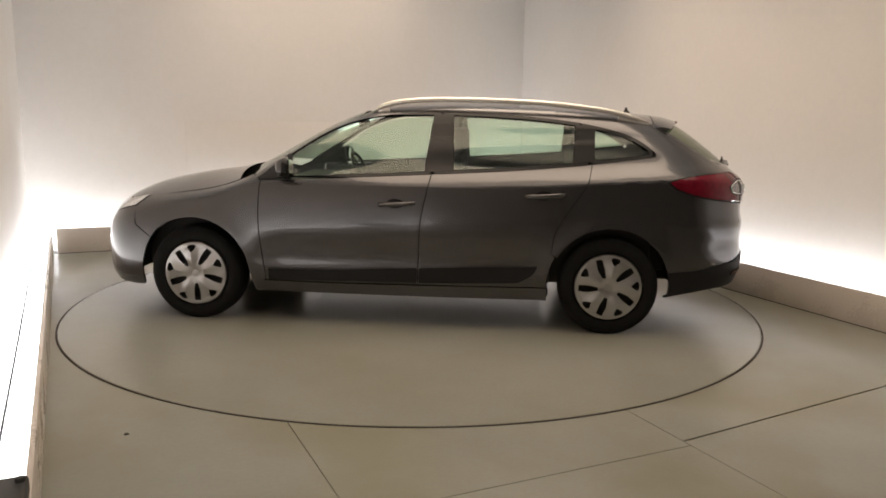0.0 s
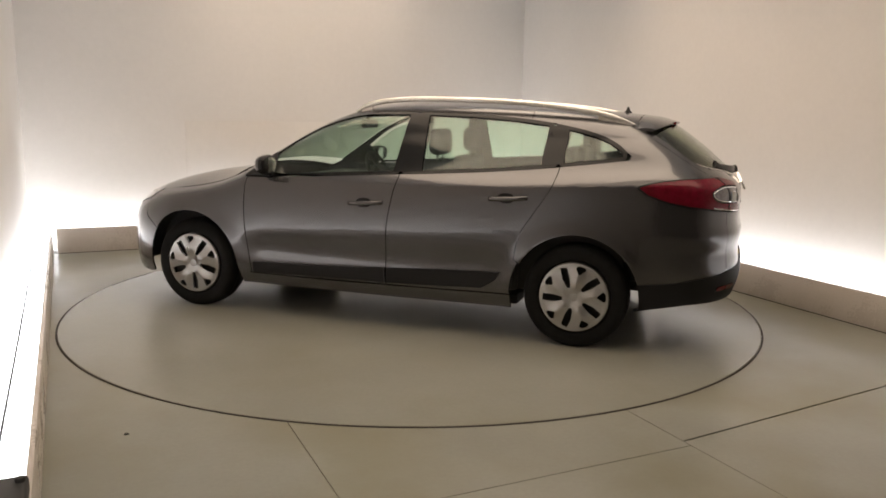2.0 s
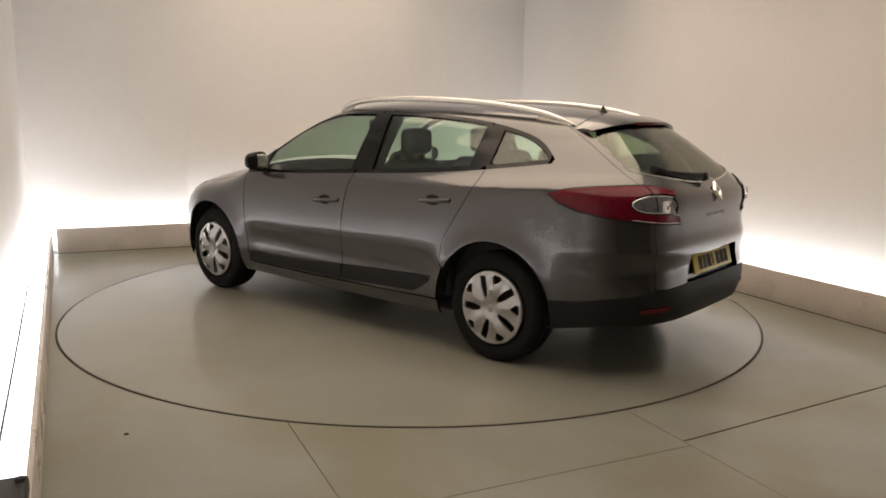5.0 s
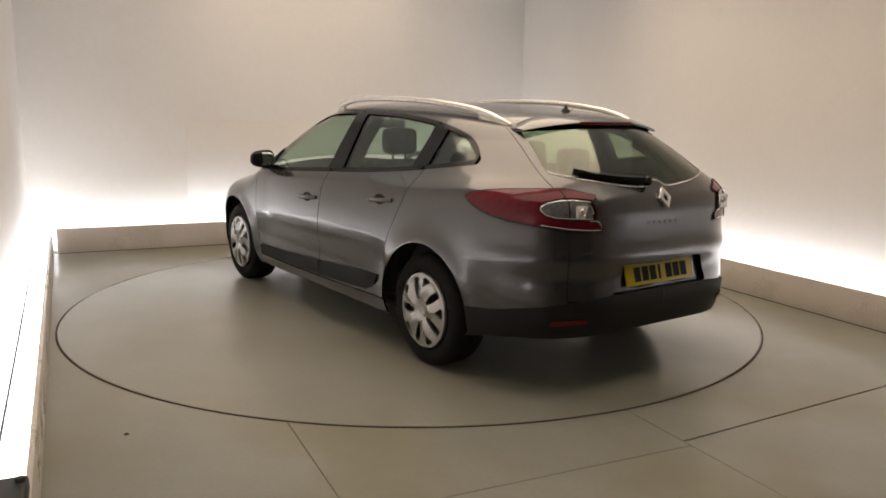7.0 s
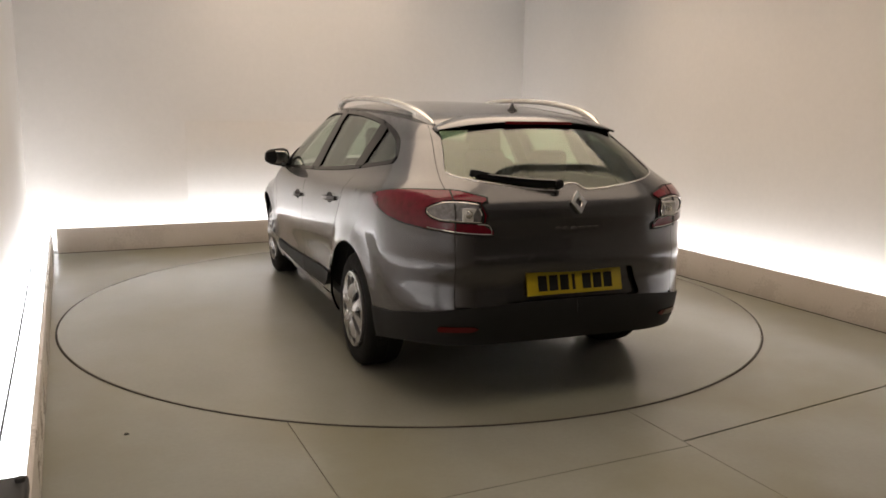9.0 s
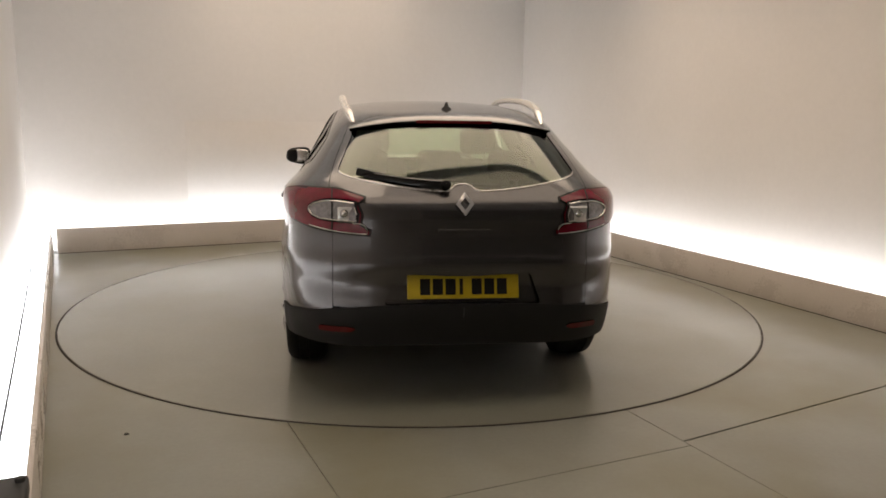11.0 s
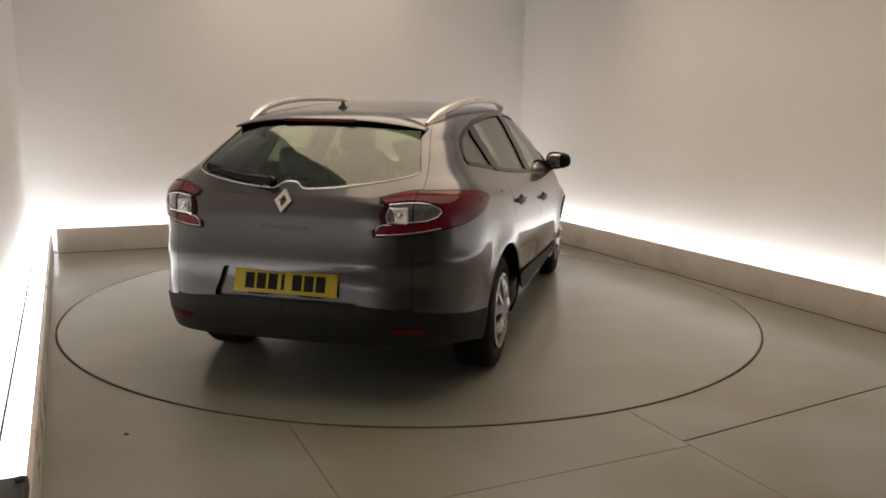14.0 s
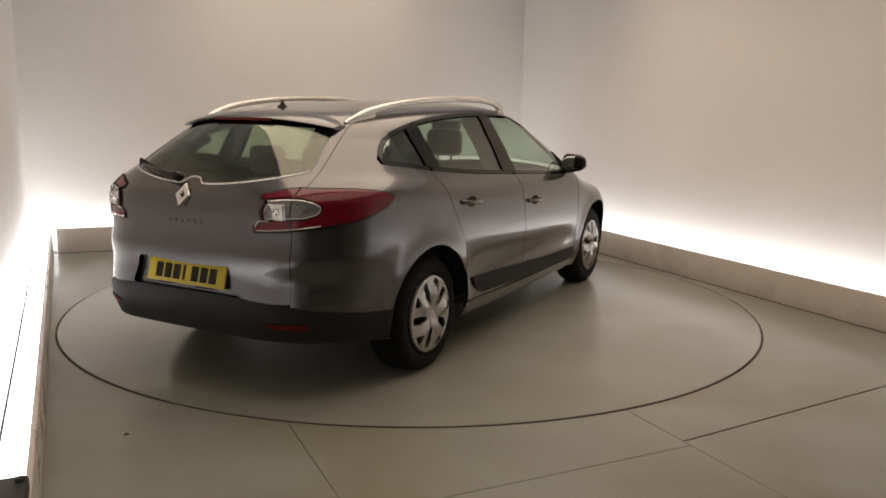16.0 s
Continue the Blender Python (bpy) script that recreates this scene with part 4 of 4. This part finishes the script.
def build_inside(car):
    bm = bmesh.new()
    box(bm, (-0.98, -0.74, 0.20), (0.98, 0.74, 0.27), 0.02)
    box(bm, (-2.05, -0.50, 0.30), (1.90, 0.50, 0.36), 0.02)
    part("underbody", bm, M_TRIM, car, "dark underside of the car")
    bm = bmesh.new()
    box(bm, (-2.08, -0.56, 0.37), (-1.28, 0.56, 0.66), 0.03)
    part("boot_floor", bm, M_INNER, car)
    bm = bmesh.new()
    box(bm, (0.62, -0.74, 0.30), (1.00, 0.74, 0.90), 0.06, 3)
    box(bm, (0.80, -0.70, 0.30), (1.75, 0.70, 0.78), 0.05, 2)
    part("dashboard", bm, M_INNER, car)
    # seats
    def seat(y, w, x, back_x, rows_of_heads, z_top):
        s_ob = new("seat")
        s_ob.parent = car
        bm = bmesh.new()
        box(bm, (x - 0.28, y - w / 2, 0.28), (x + 0.28, y + w / 2, 0.58), 0.05, 3)
        part("cushion", bm, M_SEAT, s_ob)
        bm = bmesh.new()
        h = z_top - 0.5
        box(bm, (-0.07, -w / 2, 0), (0.07, w / 2, h), 0.06, 3, Matrix.Translation((back_x, y, 0.5)) @ Euler((0, radians(-16), 0)).to_matrix().to_4x4())
        part("backrest", bm, M_SEAT, s_ob)
        tx = back_x - math.sin(radians(16)) * h
        for hy in rows_of_heads:
            bm = bmesh.new()
            box(bm, (tx - 0.07, y + hy - 0.125, z_top + 0.015), (tx + 0.035, y + hy + 0.125, z_top + 0.19), 0.045, 3)
            for dy in (-0.05, 0.05):
                box(bm, (tx - 0.02, y + hy + dy - 0.006, z_top - 0.05), (tx - 0.008, y + hy + dy + 0.006, z_top + 0.05))
            part("headrest", bm, M_SEAT, s_ob)
    seat(0.37, 0.50, 0.10, -0.14, (0,), 1.09)
    seat(-0.37, 0.50, 0.10, -0.14, (0,), 1.09)
    seat(0.0, 1.30, -0.80, -1.02, (-0.42, 0, 0.42), 0.98)
    # steering wheel on the right-hand side
    bm = bmesh.new()
    m = Matrix.Translation((0.46, -0.37, 0.90)) @ Euler((0, radians(-62), 0)).to_matrix().to_4x4()
    prof = [(0.18 + 0.015 * math.cos(TAU * i / 8), 0.015 * math.sin(TAU * i / 8)) for i in range(8)]
    lathe(bm, prof, m, 32, closed=True)
    lathe(bm, [(0.001, -0.02), (0.06, -0.015), (0.07, -0.03), (0.05, -0.15), (0.001, -0.15)], m, 20)
    for a in (0, 180, 270):
        box(bm, (0.05, -0.018, -0.02), (0.175, 0.018, -0.005), 0.004, 1, m @ Euler((0, 0, radians(a))).to_matrix().to_4x4())
    part("steering_wheel", bm, M_TRIM, car)
    # rear-view mirror under the windscreen top
    bm = bmesh.new()
    box(bm, (0.36, -0.12, 1.265), (0.40, 0.12, 1.325), 0.015, 3)
    box(bm, (0.37, -0.012, 1.31), (0.40, 0.012, 1.375), 0.004)
    part("interior_mirror", bm, M_TRIM, car, "dark interior mirror")
    # inner pillars and belts
    for k in (1, -1):
        bm = bmesh.new()
        sweep(bm, [Vector((-0.27, k * 0.74, 0.95)), Vector((-0.285, k * 0.63, 1.18)), Vector((-0.30, k * 0.52, 1.36))], oval(0.04, 0.10, 8, 0.7))
        part("pillar_trim", bm, M_INNER, car)
        bm = bmesh.new()
        sweep(bm, [Vector((-1.18, k * 0.72, 1.03)), Vector((-1.20, k * 0.61, 1.18)), Vector((-1.22, k * 0.52, 1.32))], oval(0.04, 0.09, 8, 0.7))
        part("pillar_trim", bm, M_INNER, car)
        bm = bmesh.new()
        sweep(bm, [Vector((-1.86, k * 0.55, 1.02)), Vector((-1.76, k * 0.50, 1.15)), Vector((-1.66, k * 0.42, 1.23))], oval(0.20, 0.05, 8, 0.7))
        part("pillar_trim", bm, M_INNER, car)
        bm = bmesh.new()
        box(bm, (-1.62, k * 0.70 - 0.03, 0.3), (-0.95, k * 0.70 + 0.03, 1.02), 0.02)
        box(bm, (-0.98, k * 0.76 - 0.03, 0.3), (0.75, k * 0.76 + 0.03, 0.93), 0.02)
        part("door_trim", bm, M_INNER, car)


def build_car():
    car = tagged(new("estate_car"), "grey metallic five-door estate car on silver wheel covers", "car")
    build_body(car)
    build_tail_lamps(car)
    build_wheel_parts(car)
    build_details(car)
    build_inside(car)
    return car


def build_cable():
    bm = bmesh.new()
    sweep(bm, [BAY @ pose(0, 0, 0, 0, 0, SKEW) @ Vector((u, v, z)) for u, v, z in ((-2.579, -4.2, 0.170), (-2.579, -3, 0.171), (-2.580, -1, 0.170), (-2.585, 1.9, 0.170))], oval(0.014, 0.014, 8))
    tagged(finish(bm, "cable", M_CABLE, smooth=60), "thin black cable along the light strip", "cable")


def build_ledge_box():
    """A small black unit with a rounded top beside the side upstand."""
    root = in_bay(tagged(new("power_unit"), "small black rounded unit with a grey knob on the ledge", "power unit"))
    bm = bmesh.new()
    box(bm, (-2.62, -3.10, 0.241), (-2.424, -2.79, 0.302), 0.016, 3)
    part("casing", bm, M_CABLE, root)
    bm = bmesh.new()
    lathe(bm, [(0.001, 0.012), (0.012, 0.012), (0.015, 0.006), (0.015, 0.0)], pose(-2.445, -2.84, 0.302), 16)
    part("knob", bm, M_INNER, root)


def build_floor_bolt():
    bm = bmesh.new()
    lathe(bm, [(0.001, 0.004), (0.008, 0.004), (0.012, 0.0)], pose(-1.23, -2.52, 0.0), 16)
    tagged(finish(bm, "floor_bolt", M_INNER, smooth=40), "small dark bolt head in the floor", "bolt")


build_bay()
build_floor_bolt()
build_ledge_box()
build_ceiling_lights()
turntable = build_turntable()
build_cable()
car = build_car()


def motions():
    """The turntable turns clockwise and carries the car."""
    rows = [(0, 172.31, -0.008, -0.071), (2, 158.37, -0.003, -0.066), (4, 144.40, 0.003, -0.063), (7, 123.35, 0.008, -0.055),
            (9, 109.09, 0.004, -0.051), (12, 87.50, 0.001, -0.056), (14, 73.21, 0.0, -0.063), (16, 59.03, -0.004, -0.068)]
    walk(turntable, [(t, pose(0.025, -0.025, 0, 0, 0, a)) for t, a, _, _ in rows])
    walk(car, [(t, pose(0, 0, 0.004, 0, 0, a) @ Matrix.Translation((x, y, 0))) for t, a, x, y in rows])


motions()
